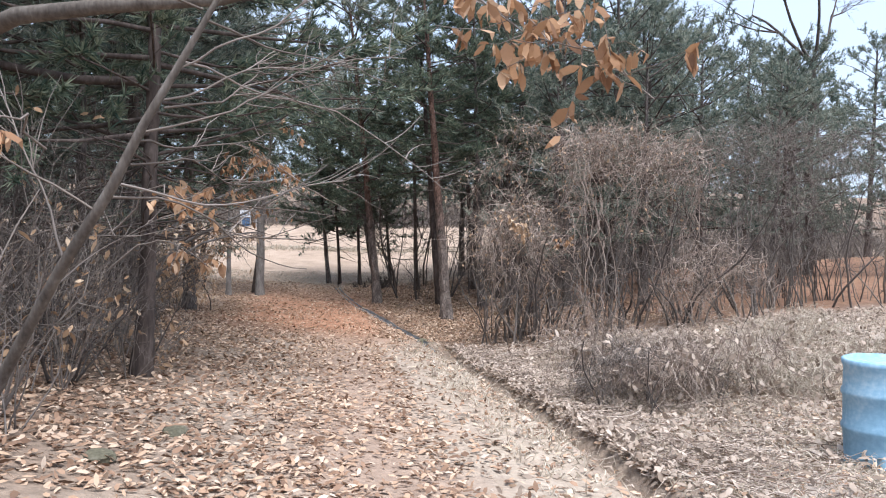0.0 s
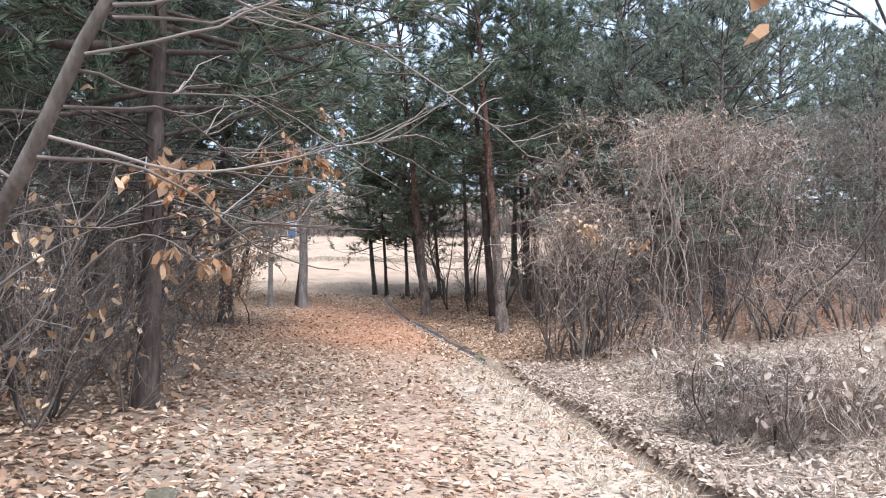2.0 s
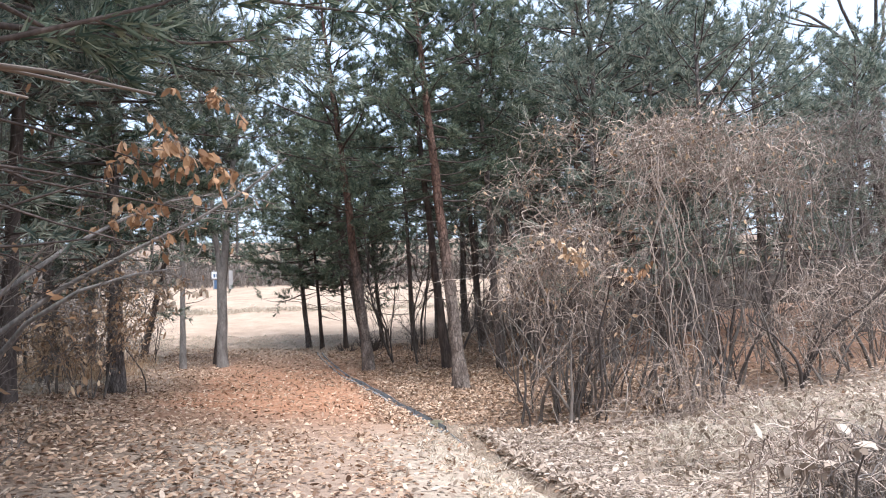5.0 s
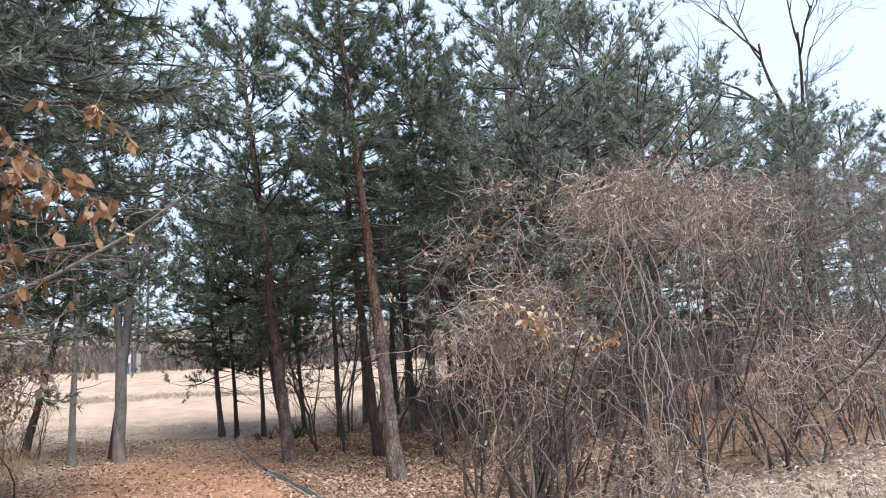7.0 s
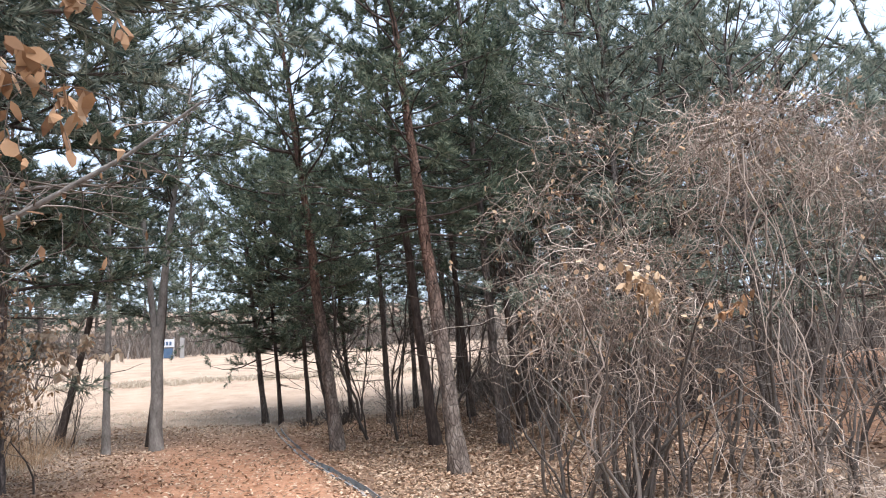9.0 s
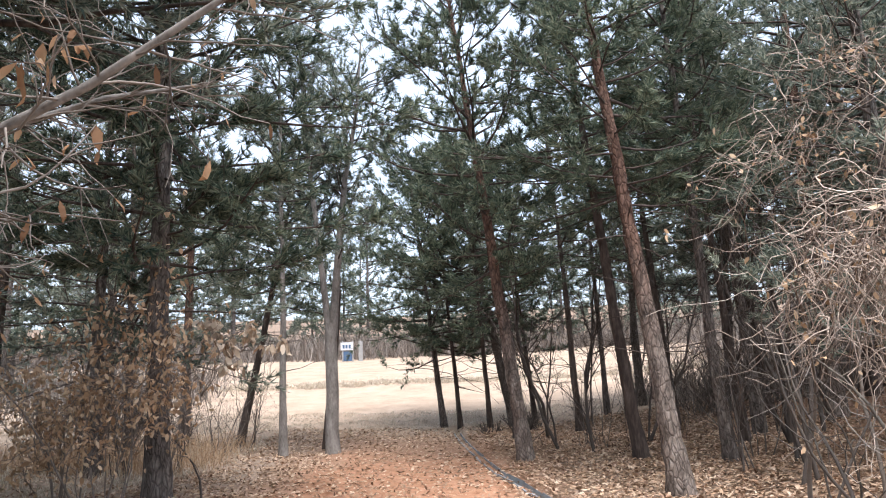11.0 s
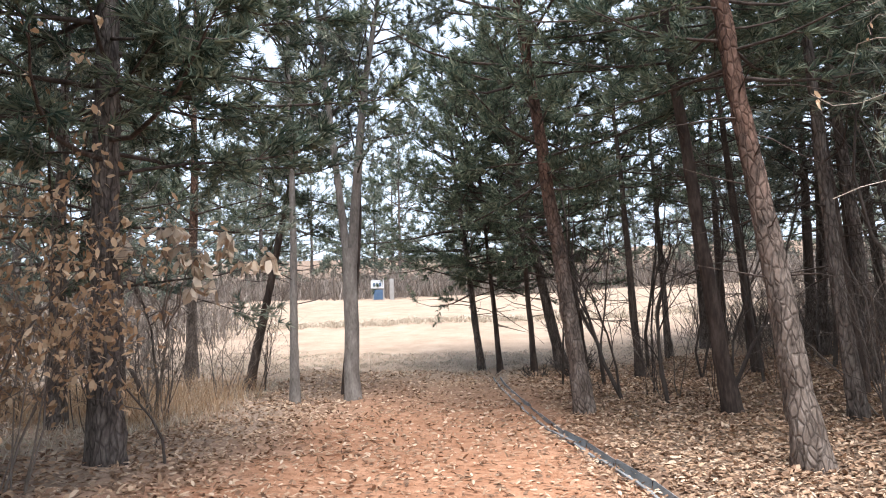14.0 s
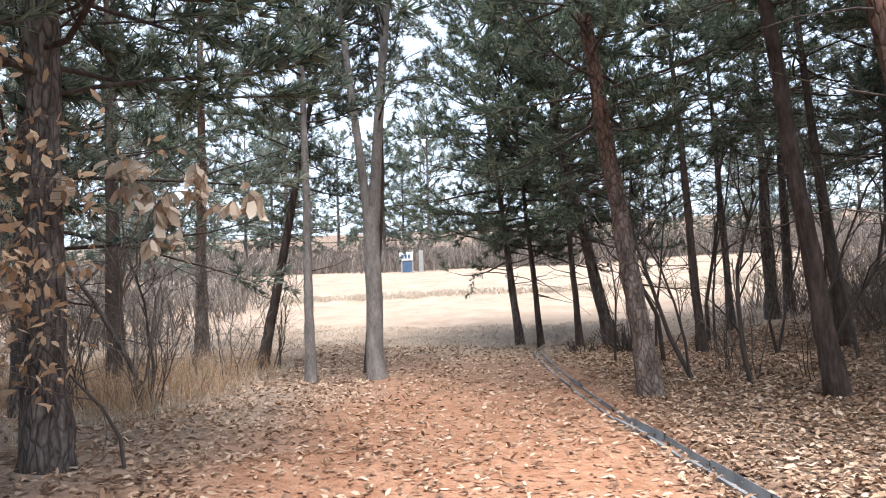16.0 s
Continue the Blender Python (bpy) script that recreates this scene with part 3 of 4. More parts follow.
WOOD = [(7.2, 21.5, 1.02), (9.4, 23.6, 1.12), (8.4, 26.4, 1.25), (11.4, 25.6, 0.98), (10.6, 29.0, 1.25), (13.6, 21.2, 0.76), (14.9, 22.6, 0.78), (13.8, 28.5, 0.9), (17.4, 26.0, 0.75), (18.6, 31.0, 0.9),
        (7.6, 30.0, 1.0), (8.9, 33.5, 1.1), (12.6, 33.5, 1.0), (21.5, 25.0, 0.75), (24, 30, 0.85), (16.5, 35, 1.0), (6.9, 34.6, 0.95), (22.5, 36.0, 1.0),
        (6.2, 33.8, 0.9), (7.8, 28.6, 0.95), (9.6, 31.2, 1.0), (11.8, 30.4, 1.0), (10.2, 26.8, 0.95), (12.4, 27.2, 0.95), (14.6, 31.5, 1.0),
        (-8.9, 19.4, 1.0), (-9.6, 22.4, 1.05), (-7.0, 31.5, 1.0), (-10.5, 27.5, 1.05), (-12.8, 24.5, 1.1), (-13.5, 30.5, 1.1), (-9.8, 33.0, 1.0), (-16, 27, 1.1), (-15, 21, 1.0), (-19, 31, 1.1), (-11.5, 17.5, 1.0),
        (-6.4, 12.0, 1.0), (-8.6, 14.2, 1.05), (-7.2, 9.4, 1.0), (-10.4, 10.6, 1.05), (-7.8, 15.8, 0.95), (-9.4, 6.4, 1.0), (-12.5, 13.5, 1.1), (-12, 8, 1.1), (-6.8, 5.2, 0.9), (-15.5, 10.5, 1.1), (-15, 16, 1.1)]
plant(KINDS, WOOD, 3)
plant(BUSHY, [(9.2, 20.6, 0.93), (12.2, 23.0, 0.94), (16.4, 24.2, 0.8), (19.2, 22.4, 0.75), (-5.8, 23.6, 0.9), (6.4, 20.4, 0.72), (-8.0, 17.0, 0.95), (-6.0, 7.6, 0.8), (22, 20, 0.6), (-3.9, 12.6, 0.75), (-5.0, 10.4, 0.9), (-7.6, 7.2, 0.95)], 4)
crest = np.random.default_rng(12)
plant(FAR, [(x + crest.uniform(-1, 1), 66 + crest.uniform(-3, 9) + 0.0 * x, crest.uniform(0.75, 1.2)) for x in np.arange(-44, 40, 1.7)], 5)
plant(FAR, [(x + crest.uniform(-1, 1), 44 + crest.uniform(-4, 8), crest.uniform(0.8, 1.15)) for x in np.arange(17, 44, 3.2)], 6)
plant(FAR, [(x + crest.uniform(-1, 1), 44 + crest.uniform(-4, 8), crest.uniform(0.8, 1.15)) for x in np.arange(-44, -15, 3.2)], 7)
for ob in KINDS + BUSHY + FAR:
    for o in (*ob.children_recursive, ob):
        bpy.data.objects.remove(o)


def bare_tree():
    """A tall leafless tree behind the thicket."""
    rng = np.random.default_rng(33)
    ob = new("bare_tree")
    ob.matrix_world = pose(17.2, 24.5, float(land(17.2, 24.5)) - 0.05)
    stem = np.array([[0, 0, 0], [0.05, 0, 2], [-0.05, 0, 4.5], [0.1, 0, 6.2], [0.05, 0, 7.7]])
    part("trunk", tubes("trunk", [(stem, [0.2, 0.16, 0.15, 0.14, 0.12], 10)], BARK_DARK), ob)
    lines = []

    def fork(p, d, long, r, level):
        line = wander(p, d, long, 6, 0.1, 0.03, rng)
        lines.append((line, np.linspace(r, r * 0.5, 6), 5 if level < 2 else 3))
        if level < 5:
            for _ in range(3 if level else 2):
                fork(along(line, rng.uniform(0.5, 1)), unit(unit(line[-1] - line[0]) + rng.normal(0, 0.42, 3)), long * rng.uniform(0.55, 0.8), r * 0.55, level + 1)

    for d in ((-0.9, 0.1, 1), (0.8, 0.2, 1), (0.1, -0.3, 1), (-0.3, 0.5, 1)):
        fork(stem[-1], d, 3.0, 0.07, 0)
    tagged(part("branchwork", tubes("branchwork", lines, BARK_DARK), ob), kind="stuff")
    tagged(ob, "tall bare tree with dark forking boughs", "tree")


bare_tree()

# ---- the thicket overgrown with dry vines ----
def vine_mound(x, y, rx, ry, h, strands, label, seed, stems=22, mat=None, leaves=0, hang=0.35, low=0.3):
    """A heap of dry vines: wiry curled strands over crooked stems, in uneven lumps, some hanging to the ground."""
    rng = np.random.default_rng(seed)
    ob = new("vine_thicket")
    ob.matrix_world = pose(x, y, float(land(x, y)) - 0.05)
    lumps = []
    for _ in range(16):
        a, q = rng.uniform(0, TAU), math.sqrt(rng.uniform(0, 1)) * 0.82
        lumps.append((np.array([math.cos(a) * rx * q, math.sin(a) * ry * q, h * rng.uniform(low + 0.12, 0.84)]), rng.uniform(0.18, 0.38)))
    vines = []
    for i in range(strands):
        c, s = lumps[i % len(lumps)]
        d = unit(rng.normal(0, 1, 3))
        p = c + d * np.array([rx, ry, h * 0.5]) * s * rng.uniform(0.6, 1.12)
        p[2] = np.clip(p[2], 0.08, h * 0.96)
        if rng.random() < hang:
            line = wander(p, rng.normal(0, 0.3, 3) + (d[0] * 0.2, d[1] * 0.2, -1), min(p[2], h * 0.75) * rng.uniform(0.15, 0.95), 7, 0.38, -0.05, rng)
        else:
            line = wander(p, rng.normal(0, 1, 3), rng.uniform(0.35, 1.0) * min(1, h / 2), 6, 0.6, -0.05, rng)
        line[:, 2] = np.maximum(line[:, 2], 0.02)
        vines.append((line, np.linspace(rng.uniform(0.003, 0.0065), 0.0022, len(line)), 3))
    tagged(part("vine_tangle", tubes("vine_tangle", vines, mat or VINE), ob), kind="stuff")
    for i in range(stems):
        a, q = rng.uniform(0, TAU), math.sqrt(rng.uniform(0, 1)) * 0.9
        foot = np.array([math.cos(a) * rx * q, math.sin(a) * ry * q, 0])
        line = wander(foot, rng.normal(0, 0.22, 3) + (0, 0, 1), h * rng.uniform(0.45, 0.9), 8, 0.17, 0.03, rng)
        stem = [(line, np.linspace(rng.uniform(0.01, 0.03) * min(1, h / 2), 0.005, 8), 6)]
        for _ in range(10 if h > 2 else 3):
            stem.append((wander(along(line, rng.uniform(0.2, 1)), rng.normal(0, 1, 3) + (0, 0, 0.5), rng.uniform(0.3, 1.1) * min(1, h / 3), 6, 0.28, 0, rng), np.linspace(0.006, 0.002, 6), 3))
        part("stem", tubes("stem", stem, (TWIG_DARK, TWIG)[i % 2]), ob)
    if leaves:
        c = np.array([lumps[k % 16][0] + unit(rng.normal(0, 1, 3)) * np.array([rx, ry, h * 0.5]) * lumps[k % 16][1] for k in range(leaves)])
        tagged(part("foliage", leaf_mesh("foliage", c, rng.normal(0, 0.5, c.shape) + (0, 0, -0.6), LEAF_PALE, 0.1, 0.5, 0.4, rng=rng), ob), kind="stuff")
    return tagged(ob, label, "thicket")


def vine_thicket(x, y, caps, ropes, stems, label, seed, mat=None, leaves=0, tall=3.0, stray=0.0, hang=0.2):
    """Dry climbers thrown over bare stems: caps (x, y, z, rx, ry, rz, strands) of curled runners, ropes (x0, y0, z0, x1, y1, count) that hang to
    the ground, stems (x, y, rx, ry, count) underneath. All places are counted from the foot."""
    rng = np.random.default_rng(seed)
    ob = new("vine_thicket")
    foot = float(land(x, y)) - 0.05
    ob.matrix_world = pose(x, y, foot)
    vines, tips = [], []
    for cx, cy, cz, rx, ry, rz, count in caps:
        for _ in range(count):
            d = unit(rng.normal(0, 1, 3) + (0, 0, 0.45))
            bulge = 1 + 0.16 * math.sin(3.1 * d[0] + 2.3 * cx + seed) * math.sin(4.3 * d[1] + cy) + 0.1 * math.sin(9 * d[0] + 7 * d[2])
            p = np.array([cx, cy, cz]) + d * (rx, ry, rz) * bulge * rng.uniform(0.72, 1.06)
            u = rng.random()
            if u < hang:
                line = wander(p, rng.normal(0, 0.35, 3) + (0, 0, -1), min(p[2] * 0.8, rng.uniform(0.4, 1.9)), 9, 0.36, -0.06, rng)
            elif u < hang + 0.08 + stray:
                line = wander(p, d + rng.normal(0, 0.5, 3), rng.uniform(0.25, 0.7), 6, 0.3, -0.05, rng)
            else:
                line = wander(p, np.cross(d, rng.normal(0, 1, 3)) + d * 0.12, rng.uniform(0.4, 1.3), 9, 0.52, -0.07, rng)
            line[:, 2] = np.maximum(line[:, 2], 0.03)
            r0 = rng.uniform(0.0032, 0.0075)
            vines.append((line, np.linspace(r0, 0.0026, len(line)), 3))
            tips.append(line[rng.integers(len(line))])
    tagged(part("vine_tangle", tubes("vine_tangle", vines, mat or VINE), ob), kind="stuff")
    for x0, y0, z0, x1, y1, count in ropes:
        for _ in range(count):
            a, b = np.array([x0, y0, z0]) + rng.normal(0, 0.16, 3), np.array([x1, y1, 0.0]) + rng.normal(0, 0.2, 3) * (1, 1, 0)
            k = np.linspace(0, 1, 13)[:, None]
            line = a + (b - a) * k + np.cumsum(rng.normal(0, 0.085, (13, 3)), 0) * (1, 1, 0.35) * np.sin(k * math.pi) + rng.normal(0, 0.03, (13, 3))
            part("vine_rope", tubes("vine_rope", [(line, np.linspace(rng.uniform(0.005, 0.012), 0.005, 13), 5)], VINE), ob)
    for cx, cy, rx, ry, count in stems:
        for i in range(count):
            a, q = rng.uniform(0, TAU), math.sqrt(rng.uniform(0, 1))
            p = np.array([cx + math.cos(a) * rx * q, cy + math.sin(a) * ry * q, 0])
            p[2] = float(land(x + p[0], y + p[1])) - foot - 0.04
            line = wander(p, rng.normal(0, 0.16, 3) + (0, 0, 1), tall * rng.uniform(0.5, 1.1), 10, 0.17, 0.03, rng)
            stem = [(line, np.linspace(rng.uniform(0.011, 0.036), 0.007, 10), 6)]
            for _ in range(6):
                stem.append((wander(along(line, rng.uniform(0.15, 1)), rng.normal(0, 1, 3) + (0, 0, 0.35), rng.uniform(0.3, 1.2), 7, 0.3, 0, rng), np.linspace(0.007, 0.0028, 7), 3))
            part("stem", tubes("stem", stem, (TWIG_DARK, BARK_SHRUB, TWIG)[i % 3]), ob)
    if leaves:
        c = np.array(tips)[rng.integers(len(tips), size=leaves)] + rng.normal(0, 0.04, (leaves, 3))
        tagged(part("foliage", leaf_mesh("foliage", c, rng.normal(0, 0.5, c.shape) + (0, 0, -0.6), LEAF_TAN, 0.085, 0.45, 0.4, rng=rng), ob), kind="stuff")
    return tagged(ob, label, "thicket")


vine_thicket(4.4, 16.6, [(0.0, 0, 2.75, 0.75, 0.75, 0.55, 345), (-0.65, 0.1, 2.35, 0.5, 0.6, 0.45, 158), (0.45, -0.5, 2.0, 0.6, 0.5, 0.6, 144), (-0.1, -0.4, 1.4, 0.9, 0.6, 0.6, 64)],
             [(0.3, -0.6, 2.4, 0.35, -0.9, 4), (-0.5, -0.4, 2.4, -0.6, -0.5, 3)], [(-0.1, 0.1, 1.0, 0.9, 26)], "rounded crown of dry tangled vines on bare stems", 61, leaves=260, tall=2.7)
vine_thicket(6.9, 16.6, [(-1.05, -0.3, 4.1, 0.7, 0.8, 0.5, 302), (0.0, 0, 4.2, 1.1, 1.0, 0.5, 403), (1.15, -0.1, 4.0, 0.75, 0.9, 0.5, 302), (-0.5, -0.5, 3.3, 1.0, 0.7, 0.7, 158), (1.3, -0.3, 3.0, 0.7, 0.7, 0.8, 115),
                         (0.3, -0.3, 2.0, 1.5, 0.9, 0.8, 72), (-1.2, 0.2, 2.6, 0.6, 0.8, 0.8, 86)],
             [(-1.4, -1.3, 3.7, -1.25, -1.7, 6), (-0.2, -0.9, 3.4, 0.1, -1.3, 2), (1.5, -0.7, 3.4, 1.4, -0.9, 2), (-0.9, -0.9, 3.0, -1.0, -1.4, 3)], [(0.0, 0.1, 1.9, 1.2, 36)],
             "tall drooping dome of dry vines over bare stems", 62, leaves=330, tall=3.6)
vine_thicket(5.3, 18.4, [(0.0, 0, 4.5, 1.2, 0.6, 0.8, 172), (-1.0, 0.3, 3.6, 0.8, 0.6, 0.8, 93)], [], [(-0.2, 0.0, 1.3, 0.6, 9)], "thin brown climbers that reach up into the pines", 72, leaves=160, tall=4.6, stray=0.2)
vine_thicket(5.7, 15.2, [(-0.1, 0.1, 0.55, 0.35, 0.35, 0.5, 90), (0.5, 0.0, 0.2, 0.8, 0.5, 0.22, 170), (-0.6, 0.2, 0.2, 0.6, 0.4, 0.2, 110)], [], [(0.1, 0.2, 0.6, 0.4, 6)], "pale heap of fallen vines before the thicket", 63, leaves=70, tall=1.3)
vine_thicket(10.2, 17.2, [(-0.7, 0, 3.9, 1.0, 1.0, 0.7, 330), (0.6, -0.2, 4.2, 1.1, 1.0, 0.6, 330), (0.0, -0.3, 2.6, 1.7, 1.0, 1.0, 280)], [(-1.2, -0.6, 3.4, -1.4, -0.9, 3)], [(0.0, 0.0, 2.0, 1.2, 24)],
             "grey tangle of bare twigs and climbers", 64, mat=TWIG, tall=4.0, stray=0.25)
vine_thicket(13.2, 17.8, [(-0.6, 0, 3.9, 1.2, 1.0, 0.7, 330), (0.9, 0, 4.0, 1.2, 1.0, 0.7, 330), (0.0, -0.2, 2.4, 1.9, 1.0, 1.0, 240)], [], [(0.0, 0.0, 2.2, 1.2, 20)], "grey brushy tangle on the wooded bank", 65, mat=TWIG, tall=4.0, stray=0.25)
vine_thicket(8.7, 15.6, [(0.0, 0, 1.1, 1.2, 0.7, 0.7, 360), (-0.8, 0.2, 0.6, 0.7, 0.5, 0.5, 160)], [], [(0.0, 0.1, 1.3, 0.6, 14)], "low grey tangle of dry stalks", 66, tall=1.7)
vine_mound(4.35, 8.8, 1.5, 1.3, 1.1, 2000, "low mound of dry dead weeds beside the drain", 67, stems=9, leaves=520, hang=0.5, low=0.1)
vine_mound(4.05, 8.75, 1.0, 1.0, 0.95, 900, "brown wiry heap of dead weed stalks", 71, stems=12, mat=TWIG, leaves=60, hang=0.6, low=0.1)
vine_mound(6.3, 8.6, 1.5, 1.2, 0.85, 1100, "low sprawl of dry dead weeds", 68, stems=6, leaves=520, mat=GRASS_DRY, hang=0.4, low=0.05)
vine_mound(5.4, 12.2, 1.6, 1.2, 0.6, 800, "matted heap of pale dry stalks", 69, stems=6, leaves=300, mat=GRASS_DRY, hang=0.3, low=0.05)
vine_mound(8.6, 11.6, 2.0, 1.6, 0.75, 900, "matted sprawl of pale dry weeds", 70, stems=6, leaves=300, mat=GRASS_DRY, hang=0.3, low=0.05)


def leaf_bunch(name, x, y, z, count, spread, size, label, seed, mat, origin, wide=0.4):
    """A twig that carries a bunch of hanging dead leaves."""
    rng = np.random.default_rng(seed)
    ob = new(name)
    ob.matrix_world = pose(*origin)
    end = np.array([x, y, z]) - origin
    main = np.array([end * k + np.array([0, 0, 0.25]) * math.sin(k * math.pi) + rng.normal(0, 0.03, 3) * (0 < k < 1) for k in np.linspace(0, 1, 9)])
    lines, cen = [(main, np.linspace(0.009, 0.003, 9), 5)], []
    for _ in range(max(6, count // 6)):
        p = along(main, rng.uniform(0.6, 1))
        tw = wander(p, rng.normal(0, 1, 3) * (1, 1, 0.5), spread * rng.uniform(0.4, 1), 4, 0.25, 0, rng)
        lines.append((tw, np.linspace(0.004, 0.002, 4), 3))
        for u in rng.uniform(0.3, 1, 6):
            cen.append(along(tw, u))
    cen = np.array(cen)[:count]
    part("twig", tubes("twig", lines, TWIG), ob)
    tagged(part("foliage", leaf_mesh("foliage", cen, rng.normal(0, 0.42, cen.shape) + (0, 0, -1), mat, size, wide, 0.6, rng=rng), ob), kind="stuff")
    return tagged(ob, label, "branch")


# ---- bare brush on the left of the lane ----
def grey_shrub():
    rng = np.random.default_rng(21)
    ob = new("bare_shrub")
    ob.matrix_world = pose(0, 0, 0)
    foot = float(land(-2.35, 5.6)) - 0.05
    lines = []
    stem = np.array([[-2.35, 5.6, foot], [-2.25, 5.55, 0.85], [-2.0, 5.35, 1.25], [-1.68, 5.1, 1.75], [-1.32, 4.85, 2.25], [-1.12, 4.78, 2.65], [-0.95, 4.75, 2.95], [-0.7, 4.7, 3.4], [-0.45, 4.7, 4.1]])
    part("stem", tubes("stem", [(stem, [0.048, 0.044, 0.04, 0.037, 0.034, 0.028, 0.024, 0.018, 0.01], 9)], BARK_SHRUB), ob)
    whips = [((-1.25, 4.8, 2.28), (1.15, 0.5, 0.02), 1.25), ((-1.3, 4.82, 2.2), (1.0, 0.75, 0.06), 1.3), ((-1.1, 4.75, 2.6), (0.9, 0.5, 0.25), 1.3), ((-0.95, 4.8, 3.0), (0.8, 0.3, 0.3), 1.4),
             ((-1.4, 4.9, 2.1), (-0.9, 0.2, 0.55), 1.5), ((-1.7, 5.2, 1.8), (-0.5, -0.2, 0.9), 1.6), ((-1.0, 4.75, 2.8), (0.5, 0.9, 0.2), 1.7), ((-1.2, 4.8, 2.4), (0.6, 1.0, 0.12), 1.6), ((-0.8, 4.85, 3.4), (-0.9, -0.2, 0.15), 1.8), ((-1.9, 5.4, 1.5), (0.5, 0.9, 0.5), 1.3),
             ((-1.0, 4.75, 2.75), (1.0, 0.9, 0.1), 1.9), ((-0.9, 4.8, 3.05), (1.0, 1.2, 0.05), 2.0), ((-0.75, 4.75, 3.3), (0.9, 1.4, 0.1), 1.9), ((-1.15, 4.8, 2.55), (0.3, 1.2, 0.3), 1.6)]
    for p, d, long in whips:
        line = wander(p, d, long * 1.25, 13, 0.12, 0.012, rng)
        lines.append((line, np.linspace(0.0085, 0.003, 13), 5))
        for _ in range(14):
            tw = wander(along(line, rng.uniform(0.3, 1)), unit(np.array(d) + rng.normal(0, 0.5, 3)), rng.uniform(0.25, 0.7), 5, 0.14, 0.02, rng)
            tw[:, 2] = np.maximum(tw[:, 2], 1.98)
            lines.append((tw, np.linspace(0.005, 0.0022, 5), 3))
    for k in range(26):
        az = rng.uniform(0, TAU)
        sprout = wander((-2.35 + rng.normal(0, 0.12), 5.6 + rng.normal(0, 0.12), foot), (math.cos(az), math.sin(az), rng.uniform(0.3, 1.4)), rng.uniform(0.3, 1.1), 6, 0.2, 0.02, rng)
        lines.append((sprout, np.linspace(0.008, 0.003, 6), 4))
    tagged(part("branchwork", tubes("branchwork", lines, TWIG), ob), kind="stuff")
    tagged(ob, "bare grey shrub with long whip branches over the lane", "shrub")


grey_shrub()
leaf_bunch("leafy_twig", -0.95, 5.95, 2.2, 80, 0.48, 0.105, "twig with curled orange dead leaves over the lane", 22, LEAF_ORANGE, (-1.75, 6.4, 2.0))
leaf_bunch("leafy_twig", -0.95, 6.3, 1.75, 26, 0.22, 0.11, "twig with brown curled dead leaves", 23, LEAF_ORANGE, (-1.8, 6.6, 1.7))
leaf_bunch("leafy_twig", 1.72, 3.75, 2.74, 190, 0.6, 0.12, "overhanging twig with orange oak leaves", 24, LEAF_ORANGE, (-0.68, 4.9, 3.75))
leaf_bunch("leafy_twig", -1.9, 3.9, 2.2, 30, 0.25, 0.12, "twig with hanging tan leaves by the shrub", 25, LEAF_ORANGE, (-1.75, 5.0, 2.5))
for i, (x, y, h, s) in enumerate([(-2.7, 7.0, 2.4, 1.1), (-3.3, 8.6, 2.8, 1.2), (-2.5, 9.6, 1.9, 1.1), (-3.6, 6.0, 2.8, 1.2), (-2.9, 11.2, 2.4, 1.1), (-4.6, 9.8, 3.2, 1.3), (-4.4, 12.2, 2.8, 1.2), (-2.6, 8.0, 1.5, 1.0),
                                  (-3.0, 13.2, 2.0, 1.0), (-5.2, 7.4, 3.2, 1.4), (-5.6, 11.2, 3.2, 1.4), (-4.0, 4.6, 2.8, 1.2), (-2.3, 10.4, 1.2, 0.8), (-4.2, 14.6, 2.3, 1.1), (-2.1, 8.6, 1.1, 0.8), (-6.6, 13.4, 3.0, 1.3), (-3.0, 5.2, 2.2, 1.0), (-3.4, 7.8, 3.2, 1.3), (-2.9, 9.0, 2.6, 1.2), (-3.8, 10.6, 3.2, 1.3), (-2.45, 7.5, 1.8, 1.0), (-3.6, 11.8, 2.8, 1.2), (-2.7, 6.3, 1.6, 0.9)]):
    shrub("bare_shrub", x, y, h, s * 1.5, "bare tangled brown brush beside the lane", 100 + i, mat=(TWIG_DARK, TWIG)[i % 2 == 0], stems=8, kids=7, thick=(0.011, 0.016, 0.009)[i % 3], leaves=LEAF_TAN if i % 2 == 0 else None, group="brush beside the lane", leaf_share=0.04)

# ---- saplings that keep their dead leaves ----
shrub("oak_sapling", -3.6, 19.0, 2.7, 0.75, "young oak full of tan dead leaves before the pine", 121, stems=9, kids=8, thick=0.012, leaves=LEAF_TAN, category="sapling", leaf_size=0.08, leaf_share=1.0)
shrub("oak_sapling", -4.4, 19.8, 2.2, 0.7, "small oak with curled tan leaves in the grass", 122, stems=6, kids=8, thick=0.012, leaves=LEAF_TAN, category="sapling", leaf_size=0.09, leaf_share=0.9)
leaf_bunch("leafy_twig", -1.9, 20.5, 2.2, 26, 0.24, 0.15, "twig with large curled pale leaves", 123, LEAF_BIG, (-2.9, 20.9, 1.85))
leaf_bunch("leafy_twig", -2.6, 20.6, 2.35, 48, 0.36, 0.15, "twig with big drooping pale leaves", 124, LEAF_BIG, (-3.1, 20.9, 1.7))
for i, (x, y, z, count, big) in enumerate([(-2.1, 20.5, 2.6, 16, 0.15), (-2.9, 20.5, 2.6, 28, 0.16), (-3.4, 20.4, 2.5, 18, 0.15), (-2.5, 20.5, 1.95, 20, 0.15)]):
    leaf_bunch("leafy_twig", x, y, z, count, 0.2, big, "twig with large curled pale leaves", 140 + i, LEAF_BIG, (-3.1, 20.9, 1.6), 0.5)
